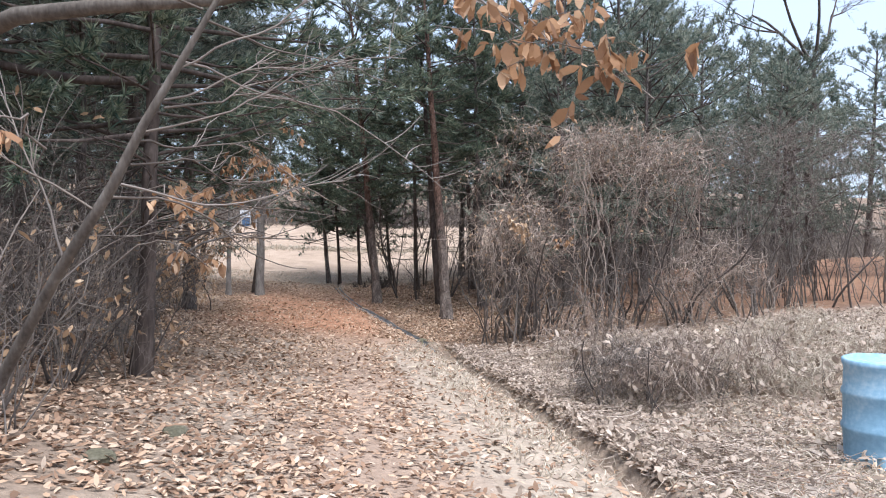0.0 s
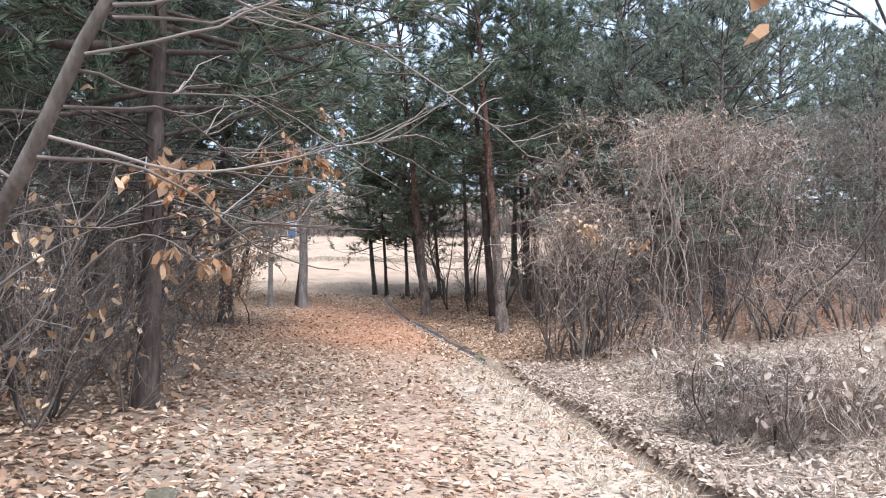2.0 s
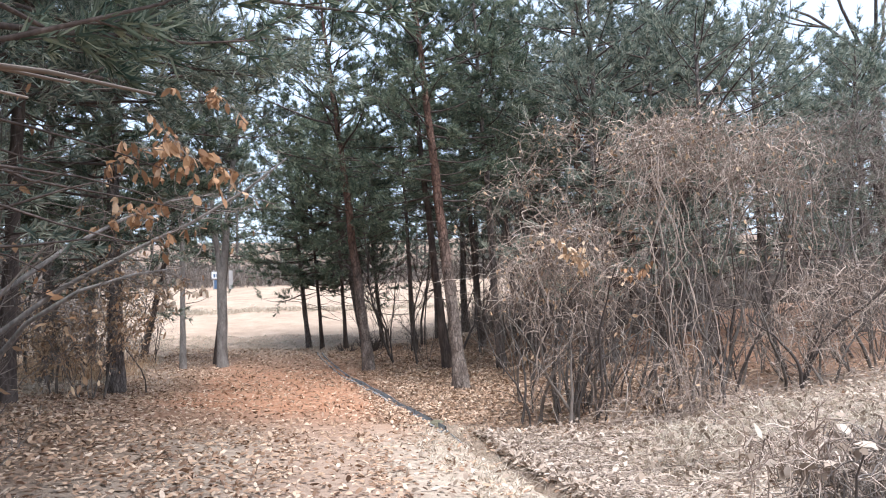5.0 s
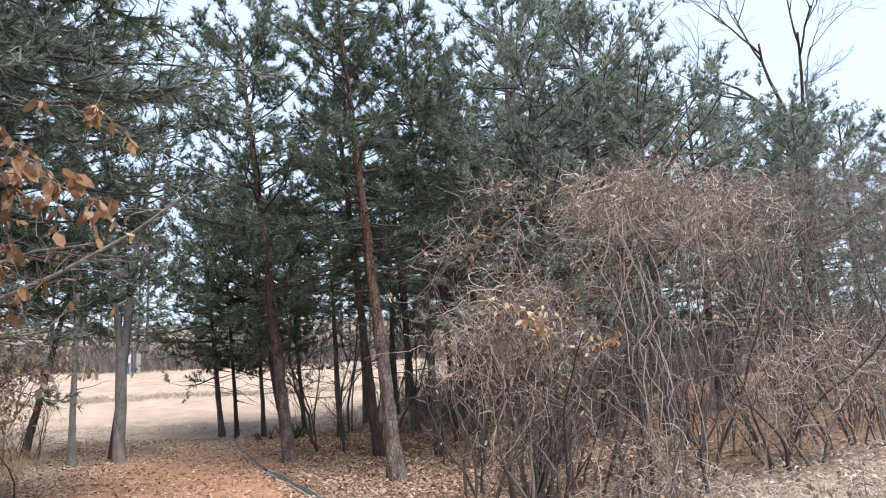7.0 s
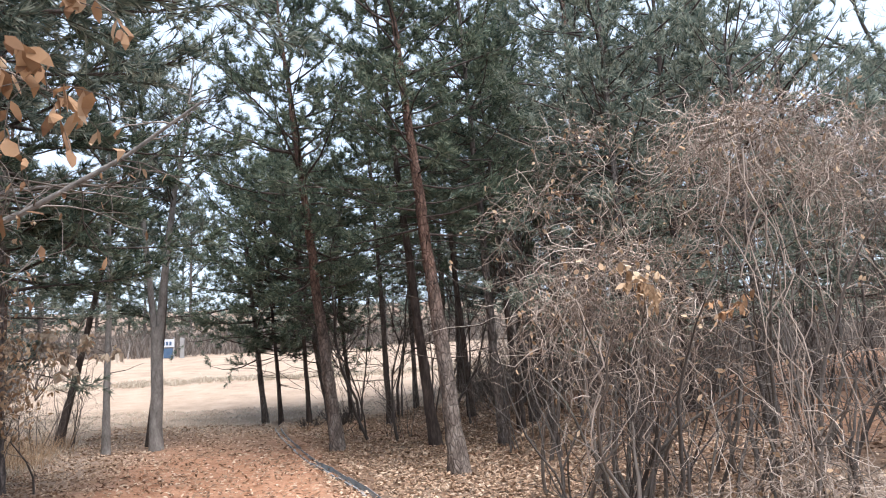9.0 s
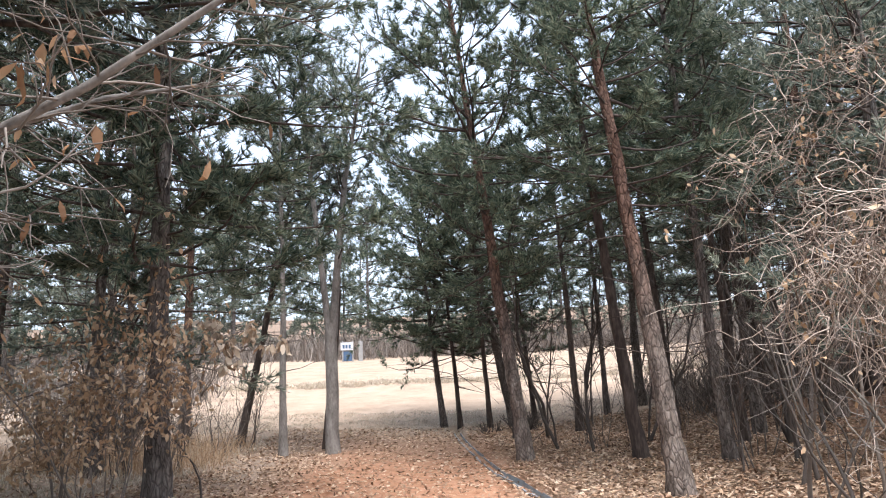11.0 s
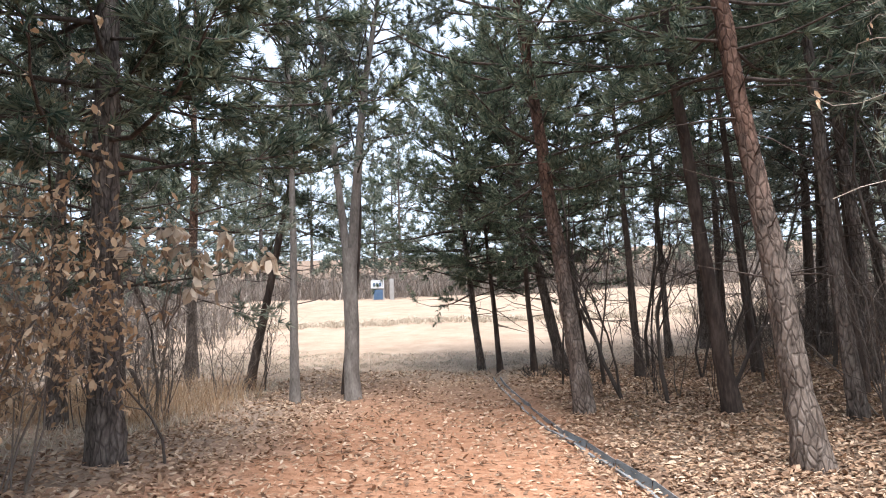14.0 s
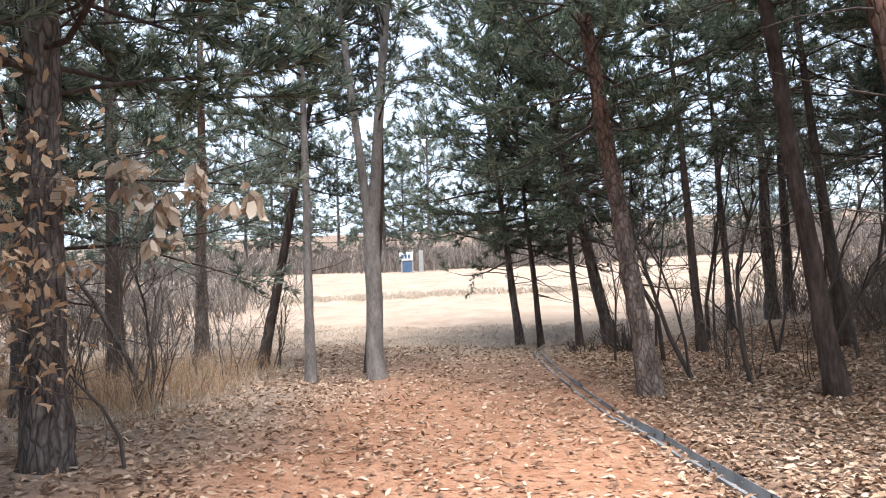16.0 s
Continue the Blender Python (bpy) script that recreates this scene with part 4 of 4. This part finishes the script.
shrub("crooked_sapling", -3.1, 20.9, 2.2, 0.5, "crooked dark sapling at the foot of the pine", 125, mat=TWIG_DARK, stems=1, kids=5, thick=0.026, category="sapling")
leaf_bunch("leafy_twig", -0.6, 12.25, 3.1, 140, 0.62, 0.135, "high twig with reddish dead oak leaves", 126, LEAF_ORANGE, (-2.6, 12.9, 3.3))
leaf_bunch("leafy_twig", -1.05, 12.6, 2.55, 60, 0.5, 0.13, "twig with curled reddish leaves", 127, LEAF_ORANGE, (-2.7, 13.0, 2.5))
leaf_bunch("leafy_twig", -0.5, 12.9, 3.9, 40, 0.5, 0.12, "topmost twig with reddish dead oak leaves", 131, LEAF_ORANGE, (-2.6, 13.2, 4.0))
leaf_bunch("leafy_twig", -1.55, 14.3, 2.7, 8, 0.6, 0.11, "long bare twig with single hanging leaves", 132, LEAF_ORANGE, (-3.3, 13.6, 2.9))
leaf_bunch("leafy_twig", -1.25, 14.0, 3.3, 8, 0.7, 0.11, "long pale twig with a few hanging leaves", 133, LEAF_ORANGE, (-3.3, 13.4, 3.3))
leaf_bunch("leafy_twig", -1.7, 14.2, 2.2, 7, 0.5, 0.11, "low bare twig with a few brown leaves", 134, LEAF_ORANGE, (-3.3, 13.4, 2.3))
OAK = shrub("oak_sapling", -3.0, 13.1, 4.6, 1.1, "thin oak with a few reddish leaves", 128, mat=TWIG, stems=4, kids=6, thick=0.022, leaves=LEAF_ORANGE, category="sapling", leaf_size=0.12, leaf_share=0.12)


def oak_limbs(tree):
    """Long pale limbs that reach over the lane, with drooping twigs and single hanging leaves."""
    rng = np.random.default_rng(211)
    at = np.array(tree.location)
    for way in ([(-3.0, 13.1, 1.5), (-2.3, 13.15, 2.05), (-1.6, 13.1, 2.42), (-1.0, 13.1, 2.72), (-0.45, 13.05, 3.05), (0.0, 13.0, 3.4)],
                [(-3.0, 13.1, 1.9), (-2.4, 13.6, 2.5), (-1.9, 13.9, 2.85), (-1.4, 14.1, 3.1), (-0.9, 14.2, 3.2)],
                [(-3.0, 13.1, 1.2), (-2.5, 12.8, 1.7), (-2.0, 12.7, 2.0), (-1.5, 12.7, 2.15), (-1.15, 12.7, 2.2)]):
        line = np.array(way) - at
        limb = part("limb", tubes("limb", [(line, np.linspace(0.032, 0.008, len(line)), 8)], BARK_GREY), tree, "long pale limb over the lane")
        lines, tips = [], []
        for _ in range(26):
            tw = wander(along(line, rng.uniform(0.3, 1)), rng.normal(0, 0.7, 3) * (1, 0.8, 0.5) + (0.5, 0, -0.1), rng.uniform(0.25, 0.75), 7, 0.2, 0.015, rng)
            lines.append((tw, np.linspace(0.006, 0.0022, 7), 4))
            for _ in range(2):
                lines.append((wander(along(tw, rng.uniform(0.3, 0.9)), unit(tw[-1] - tw[0]) + rng.normal(0, 0.5, 3), rng.uniform(0.12, 0.35), 5, 0.22, 0, rng), np.linspace(0.0035, 0.0018, 5), 3))
            tips.append(tw[-1])
        tagged(part("twig_spray", tubes("twig_spray", lines, TWIG), limb), kind="stuff")
        c = np.array(tips)[rng.random(len(tips)) < 0.6]
        tagged(part("foliage", leaf_mesh("foliage", c, rng.normal(0, 0.3, c.shape) + (0, 0, -1), LEAF_ORANGE, 0.075, 0.34, 0.6, rng=rng), limb), kind="stuff")


oak_limbs(OAK)
leaf_bunch("leafy_twig", 4.05, 15.0, 2.4, 90, 0.42, 0.11, "bunch of light tan leaves on the thicket", 129, LEAF_TAN, (4.5, 16.2, 2.0))
leaf_bunch("leafy_twig", 4.9, 15.0, 2.15, 30, 0.3, 0.11, "bunch of orange leaves among the vines", 130, LEAF_ORANGE, (5.3, 16.0, 1.9))

# ---- slender poles of young trees ----
POLES = [(2.66, 26.5, 4.2), (3.2, 25.6, 4.0), (4.4, 26.8, 5.2), (5.3, 27.6, 5.6), (4.7, 29.4, 5.0), (2.9, 29.2, 4.6), (6.4, 24.3, 5.0), (7.3, 24.9, 5.5), (5.6, 22.0, 4.5), (3.1, 31.4, 4.5), (4.2, 31.8, 5), (6.9, 28.2, 5.5), (5.1, 20.6, 4.2), (6.2, 30.8, 5.0), (7.9, 27.0, 5.2), (1.9, 29.6, 4.0), (-5.6, 26.0, 4.5), (-6.6, 25.0, 5.0)]
for i, (x, y, h) in enumerate(POLES):
    shrub("young_tree", x, y, h, 0.35, "slender leafless young tree among the pines", 160 + i, mat=TWIG_DARK, stems=2 - i % 2, kids=9, thick=0.042, category="tree", group="young bare trees")

# ---- undergrowth in the wood ----
SPRIG = [shrub("bare_sapling", 60, -100 + 4 * i, 2.6, 0.8, "leafless slender saplings in the undergrowth", 140 + i, mat=(TWIG_DARK, TWIG)[i % 2], stems=5, kids=5, thick=0.014, group="saplings in the undergrowth") for i in range(5)]
ug = np.random.default_rng(44)
SPOTS = [(ug.uniform(2.6, 7.5), ug.uniform(24.5, 33.5), ug.uniform(0.4, 0.75)) for _ in range(11)] + [(ug.uniform(4.2, 15), ug.uniform(16.5, 24), ug.uniform(0.8, 1.35)) for _ in range(24)] + \
        [(ug.uniform(-9, -4.3), ug.uniform(23, 31), ug.uniform(0.5, 1.0)) for _ in range(26)] + [(ug.uniform(-9, -5.2), ug.uniform(13, 21), ug.uniform(0.5, 1.0)) for _ in range(12)] + [(ug.uniform(10, 24), ug.uniform(16, 26), ug.uniform(0.8, 1.4)) for _ in range(16)]
plant(SPRIG, SPOTS, 8)
for ob in SPRIG:
    for o in (*ob.children_recursive, ob):
        bpy.data.objects.remove(o)


# ---- loose things ----
def drum():
    """A faded blue plastic drum with rolled rims and hoops."""
    ob = new("plastic_drum")
    x, y = 4.75, 5.75
    ob.matrix_world = pose(x, y, float(land(x, y)) - 0.04, 1.5, -2, 0)
    prof = [(0.0, 0.0), (0.25, 0.0), (0.275, 0.02), (0.285, 0.05), (0.275, 0.09), (0.285, 0.30), (0.30, 0.33), (0.30, 0.36), (0.285, 0.39), (0.285, 0.60), (0.30, 0.63), (0.30, 0.66), (0.285, 0.69), (0.28, 0.86), (0.295, 0.89), (0.295, 0.93), (0.27, 0.94), (0.26, 0.91), (0.0, 0.905)]
    n, v = 40, []
    for r, z in prof:
        v += [(r * math.cos(k / n * TAU), r * math.sin(k / n * TAU), z) for k in range(n)]
    q = [(i * n + k, i * n + (k + 1) % n, (i + 1) * n + (k + 1) % n, (i + 1) * n + k) for i in range(len(prof) - 1) for k in range(n)]
    barrel = part("barrel", mesh("barrel", v, np.array(q), DRUM_BLUE, True), ob)
    for dx in (-0.16, 0.16):
        ring = [(0.03, 0.90), (0.03, 0.925), (0.0, 0.925)]
        vv = [(dx + r * math.cos(k / 12 * TAU), r * math.sin(k / 12 * TAU), z) for r, z in ring for k in range(12)]
        qq = [(i * 12 + k, i * 12 + (k + 1) % 12, (i + 1) * 12 + (k + 1) % 12, (i + 1) * 12 + k) for i in range(2) for k in range(12)]
        part("bung", mesh("bung", vv, np.array(qq), DRUM_BLUE, True), barrel)
    tagged(ob, "faded blue plastic drum on the dry grassy bank", "drum")


drum()


def box_mesh(name, x0, x1, y0, y1, z0, z1, mat, bevel=0.01):
    bm = bmesh.new()
    bmesh.ops.create_cube(bm, size=1, matrix=Matrix.Translation(((x0 + x1) / 2, (y0 + y1) / 2, (z0 + z1) / 2)) @ Matrix.Diagonal((x1 - x0, y1 - y0, z1 - z0, 1)))
    bmesh.ops.bevel(bm, geom=bm.edges[:], offset=bevel, segments=2, affect="EDGES")
    me = bpy.data.meshes.new(name)
    bm.to_mesh(me)
    bm.free()
    me.materials.append(mat)
    return me


def notice_board():
    ob = new("notice_board")
    x, y = -6.2, 59.4
    z = float(land(x, y))
    ob.matrix_world = pose(x, y, z)
    ob.scale = (0.66, 0.66, 0.78)
    for px in (-0.5, 0.5):
        part("post", box_mesh("post", px - 0.06, px + 0.06, -0.06, 0.06, -0.2, 1.75, CONCRETE), ob)
    part("panel", box_mesh("panel", -0.42, 0.42, -0.1, -0.06, 0.05, 0.85, BOARD_BLUE), ob)
    header = part("header", box_mesh("header", -0.7, 0.55, -0.12, -0.06, 0.95, 1.6, BOARD_WHITE), ob)
    for k in range(3):
        part("letter_bar", box_mesh("letter_bar", -0.5 + 0.3 * k, -0.3 + 0.3 * k, -0.14, -0.12, 1.1, 1.4, BOARD_BLUE, 0.004), header)
    tagged(ob, "white and blue notice board at the crest of the field", "sign")
    pil = new("concrete_pillar", box_mesh("concrete_pillar", -0.13, 0.13, -0.13, 0.13, -0.2, 1.35, CONCRETE, 0.02))
    pil.matrix_world = pose(x + 0.8, y + 0.4, float(land(x + 0.8, y + 0.4)))
    tagged(pil, "grey concrete pillar beside the notice board", "pillar")


notice_board()


def stone(x, y, size, label, seed):
    bm = bmesh.new()
    bmesh.ops.create_icosphere(bm, subdivisions=3, radius=1)
    for v in bm.verts:
        k = 1 + 0.25 * noise.noise(v.co * 1.3 + Vector((seed, 0, 0))) + 0.08 * noise.noise(v.co * 4)
        v.co = Vector((v.co.x * size[0], v.co.y * size[1], v.co.z * size[2])) * k
    me = bpy.data.meshes.new("stone")
    bm.to_mesh(me)
    bm.free()
    me.materials.append(STONE)
    ob = new("stone", me)
    ob.matrix_world = pose(x, y, float(land(x, y)) + size[2] * 0.3, 0, 0, seed * 40)
    tagged(ob, label, "stone")


stone(2.3, 17.6, (0.32, 0.16, 0.09), "dark mossy lump beside the drain", 1)
stone(-1.15, 6.15, (0.11, 0.09, 0.06), "small grey stone among fallen leaves", 2)
stone(-1.45, 5.2, (0.13, 0.1, 0.05), "flat dark stone in the leaf litter", 3)

# ---- brush heap at the field's edge ----
shrub("brush_heap", 2.3, 31.0, 0.7, 1.0, "dark heap of cut twigs at the field edge", 150, mat=TWIG_DARK, stems=40, kids=4, thick=0.02, category="brush heap")
shrub("brush_heap", 1.4, 31.2, 0.4, 0.7, "small heap of dark twigs at the field edge", 151, mat=TWIG_DARK, stems=24, kids=3, thick=0.015, category="brush heap")


# ---- fallen leaves and dry grass ----
def litter():
    rng = np.random.default_rng(9)
    n = 235000
    y = 1.5 + 31 * rng.random(n) ** 1.35
    x = rng.uniform(-6.5, 8.5, n)
    x = np.where(np.abs(x - 1) > 5.5, x + rng.normal(0, 1.6, n), x)
    y = np.where(y < 4.5, y - np.abs(rng.normal(0, 1.6, n)), y)
    m = 48000
    y[:m], x[:m] = rng.uniform(17, 33, m), rng.uniform(1.2, 8.5, m)
    patch = 0.5 + 0.5 * np.sin(x * 1.7 + 1.3 * np.sin(y * 0.9)) * np.sin(y * 1.1 + x * 0.6)
    drift = 0.5 + 0.5 * np.sin(x * 4.3 + 2.1 * np.sin(y * 1.7)) * np.sin(y * 2.3 + x * 1.9)
    early = np.clip((17.5 - y) / 2, 0, 1)
    track = np.exp(-((x - 0.45) / 0.33) ** 2) * early
    sandy = np.clip((x - 0.95) / 0.25, 0, 1) * np.clip((2.55 - x) / 0.2, 0, 1) * early
    clay = (np.abs(x + 0.5) < 1.9) * (y > 16) * (y < 30)
    keep = np.clip(1.0 - 0.6 * track - 0.5 * clay - (0.95 - 0.35 * drift) * sandy, 0.05, 1) * (0.6 + 0.4 * patch)
    keep = np.where((x > 2.7) & (y < 15), keep * 0.4, keep)
    keep = np.where(x < -4.5, keep * 0.5, keep)
    keep = np.where(np.abs(x - gutter_x(y)) < 0.15, keep * np.where(y > 17, 0.5, 0.08), keep)
    ok = rng.random(n) < keep
    x, y = x[ok], y[ok]
    c = np.stack([x, y, land(x, y) + rng.uniform(0.0, 0.035, len(x))], -1)
    d = rng.normal(0, 1, c.shape) * (1, 1, 0.18)
    ob = new("fallen_leaves", leaf_mesh("fallen_leaves", c, d, LITTER, 0.08, 0.38, 0.3, flat=True, rng=rng))
    tagged(ob, "brown and tan fallen leaves strewn over the forest floor", "leaves", kind="stuff")
    n = 30000
    x, y = 2.65 + 10 * rng.random(n) ** 1.8, rng.uniform(2.5, 16, n)
    y = np.where(y < 5.5, y - np.abs(rng.normal(0, 1.8, n)), y)
    x[:900] = rng.uniform(1.0, 2.4, 900)
    c = np.stack([x, y, land(x, y) + rng.uniform(0.01, 0.09, n) * (x > 2.6) + 0.01], -1)
    ob = new("bleached_leaves", leaf_mesh("bleached_leaves", c, rng.normal(0, 1, c.shape) * (1, 1, 0.4), LEAF_PALE, 0.085, 0.42, 0.45, flat=True, rng=rng))
    tagged(ob, "bleached grey-beige dead leaves matted on the weedy bank", "leaves", kind="stuff")


def blades(name, x, y, length, label, seed, mat, per=6, lean=0.5, wide=0.006, about=0.05, category="grass"):
    rng = np.random.default_rng(seed)
    n = len(x) * per
    c = np.stack([np.repeat(x, per) + rng.normal(0, about, n), np.repeat(y, per) + rng.normal(0, about, n)], -1)
    c = np.concatenate([c, (land(c[:, 0], c[:, 1]) - 0.01)[:, None]], 1)
    d = unit(np.concatenate([rng.normal(0, lean, (n, 2)), np.ones((n, 1))], 1))
    ln = (length * rng.uniform(0.4, 1.2, n))[:, None]
    side = unit(np.cross(d, rng.normal(0, 1, c.shape))) * wide
    bend = np.concatenate([rng.normal(0, 0.25, (n, 2)), np.full((n, 1), -0.15)], 1) * ln
    v = np.stack([c - side, c + side, c + d * ln * 0.6 + side * 0.7, c + d * ln * 0.6 - side * 0.7, c + d * ln + bend], 1).reshape(-1, 3)
    b = np.arange(n)[:, None] * 5
    ob = new(name, mesh(name, v, np.concatenate([b + [0, 1, 2], b + [0, 2, 3], b + [3, 2, 4]]), mat))
    tagged(ob, label, category, kind="stuff")


litter()
gr = np.random.default_rng(10)
blades("dry_grass", 2.9 + 11 * gr.beta(1, 1.5, 9000), 15.2 - 19 * gr.beta(1, 1.3, 9000), 0.2, "matted dry straw grass on the bank", 11, GRASS_DRY, lean=1.1)
blades("dry_grass", gr.uniform(-8, -4.3, 1100), gr.uniform(16, 31, 1100), 0.2, "dry grass tufts among saplings", 12, GRASS_DRY)
blades("dry_weeds", gr.uniform(-8.5, -4.4, 620), gr.uniform(23.5, 30, 620), 0.65, "tall pale-brown dead weeds beside the lane", 20, LEAF_TAN, per=5, lean=0.35, wide=0.005, about=0.12, category="weeds")
blades("dry_grass", gr.uniform(-14, 9, 4200), gr.uniform(31.8, 36, 4200), 0.1, "straw edge of the open field", 13, GRASS_DRY)
blades("dry_grass", gr.uniform(1.6, 3.0, 700), gr.uniform(2.5, 17, 700), 0.14, "short dry grass along the drain", 14, GRASS_DRY, lean=0.9)
blades("far_scrub", gr.uniform(-45, 45, 1500), gr.uniform(61, 72, 1500), 2.6, "brown leafless scrub along the crest of the field", 15, TWIG, per=14, lean=0.4, wide=0.02, about=0.4, category="scrub")
blades("far_scrub", gr.uniform(12, 40, 700), gr.uniform(36, 52, 700), 2.2, "brown leafless scrub on the wooded bank", 16, TWIG, per=12, lean=0.4, wide=0.015, about=0.35, category="scrub")
blades("far_scrub", gr.uniform(6.5, 18, 420), gr.uniform(30, 37, 420), 1.9, "brown leafless scrub under the pines", 19, TWIG, per=10, lean=0.4, wide=0.01, about=0.3, category="scrub")
blades("far_scrub", gr.uniform(-40, -9, 700), gr.uniform(33, 50, 700), 2.0, "brown leafless scrub beside the field", 17, TWIG, per=12, lean=0.4, wide=0.015, about=0.35, category="scrub")
blades("dry_grass", gr.uniform(-30, 16, 1600), gr.normal(44, 0.35, 1600), 0.3, "strip of taller straw across the field", 18, GRASS_DRY, per=9, wide=0.012, about=0.12)


def vine_mat():
    """Flattened dry runners over the bank."""
    rng = np.random.default_rng(77)
    lines = []
    for _ in range(4200):
        x, y = 2.9 + 9 * rng.random() ** 1.7, 15.5 - 18 * rng.beta(1, 1.3)
        line = wander((x, y, 0), rng.normal(0, 1, 3) * (1, 1, 0), rng.uniform(0.3, 1.0), 6, 0.35, 0, rng)
        line[:, 2] = land(line[:, 0], line[:, 1]) + 0.02 + np.abs(rng.normal(0, 0.05)) + rng.uniform(0, 0.06, 6)
        lines.append((line, np.linspace(rng.uniform(0.003, 0.006), 0.002, 6), 3))
    tagged(new("vine_mat", tubes("vine_mat", lines, VINE)), "flattened mat of pale dry runners on the bank", "vines", kind="stuff")


vine_mat()
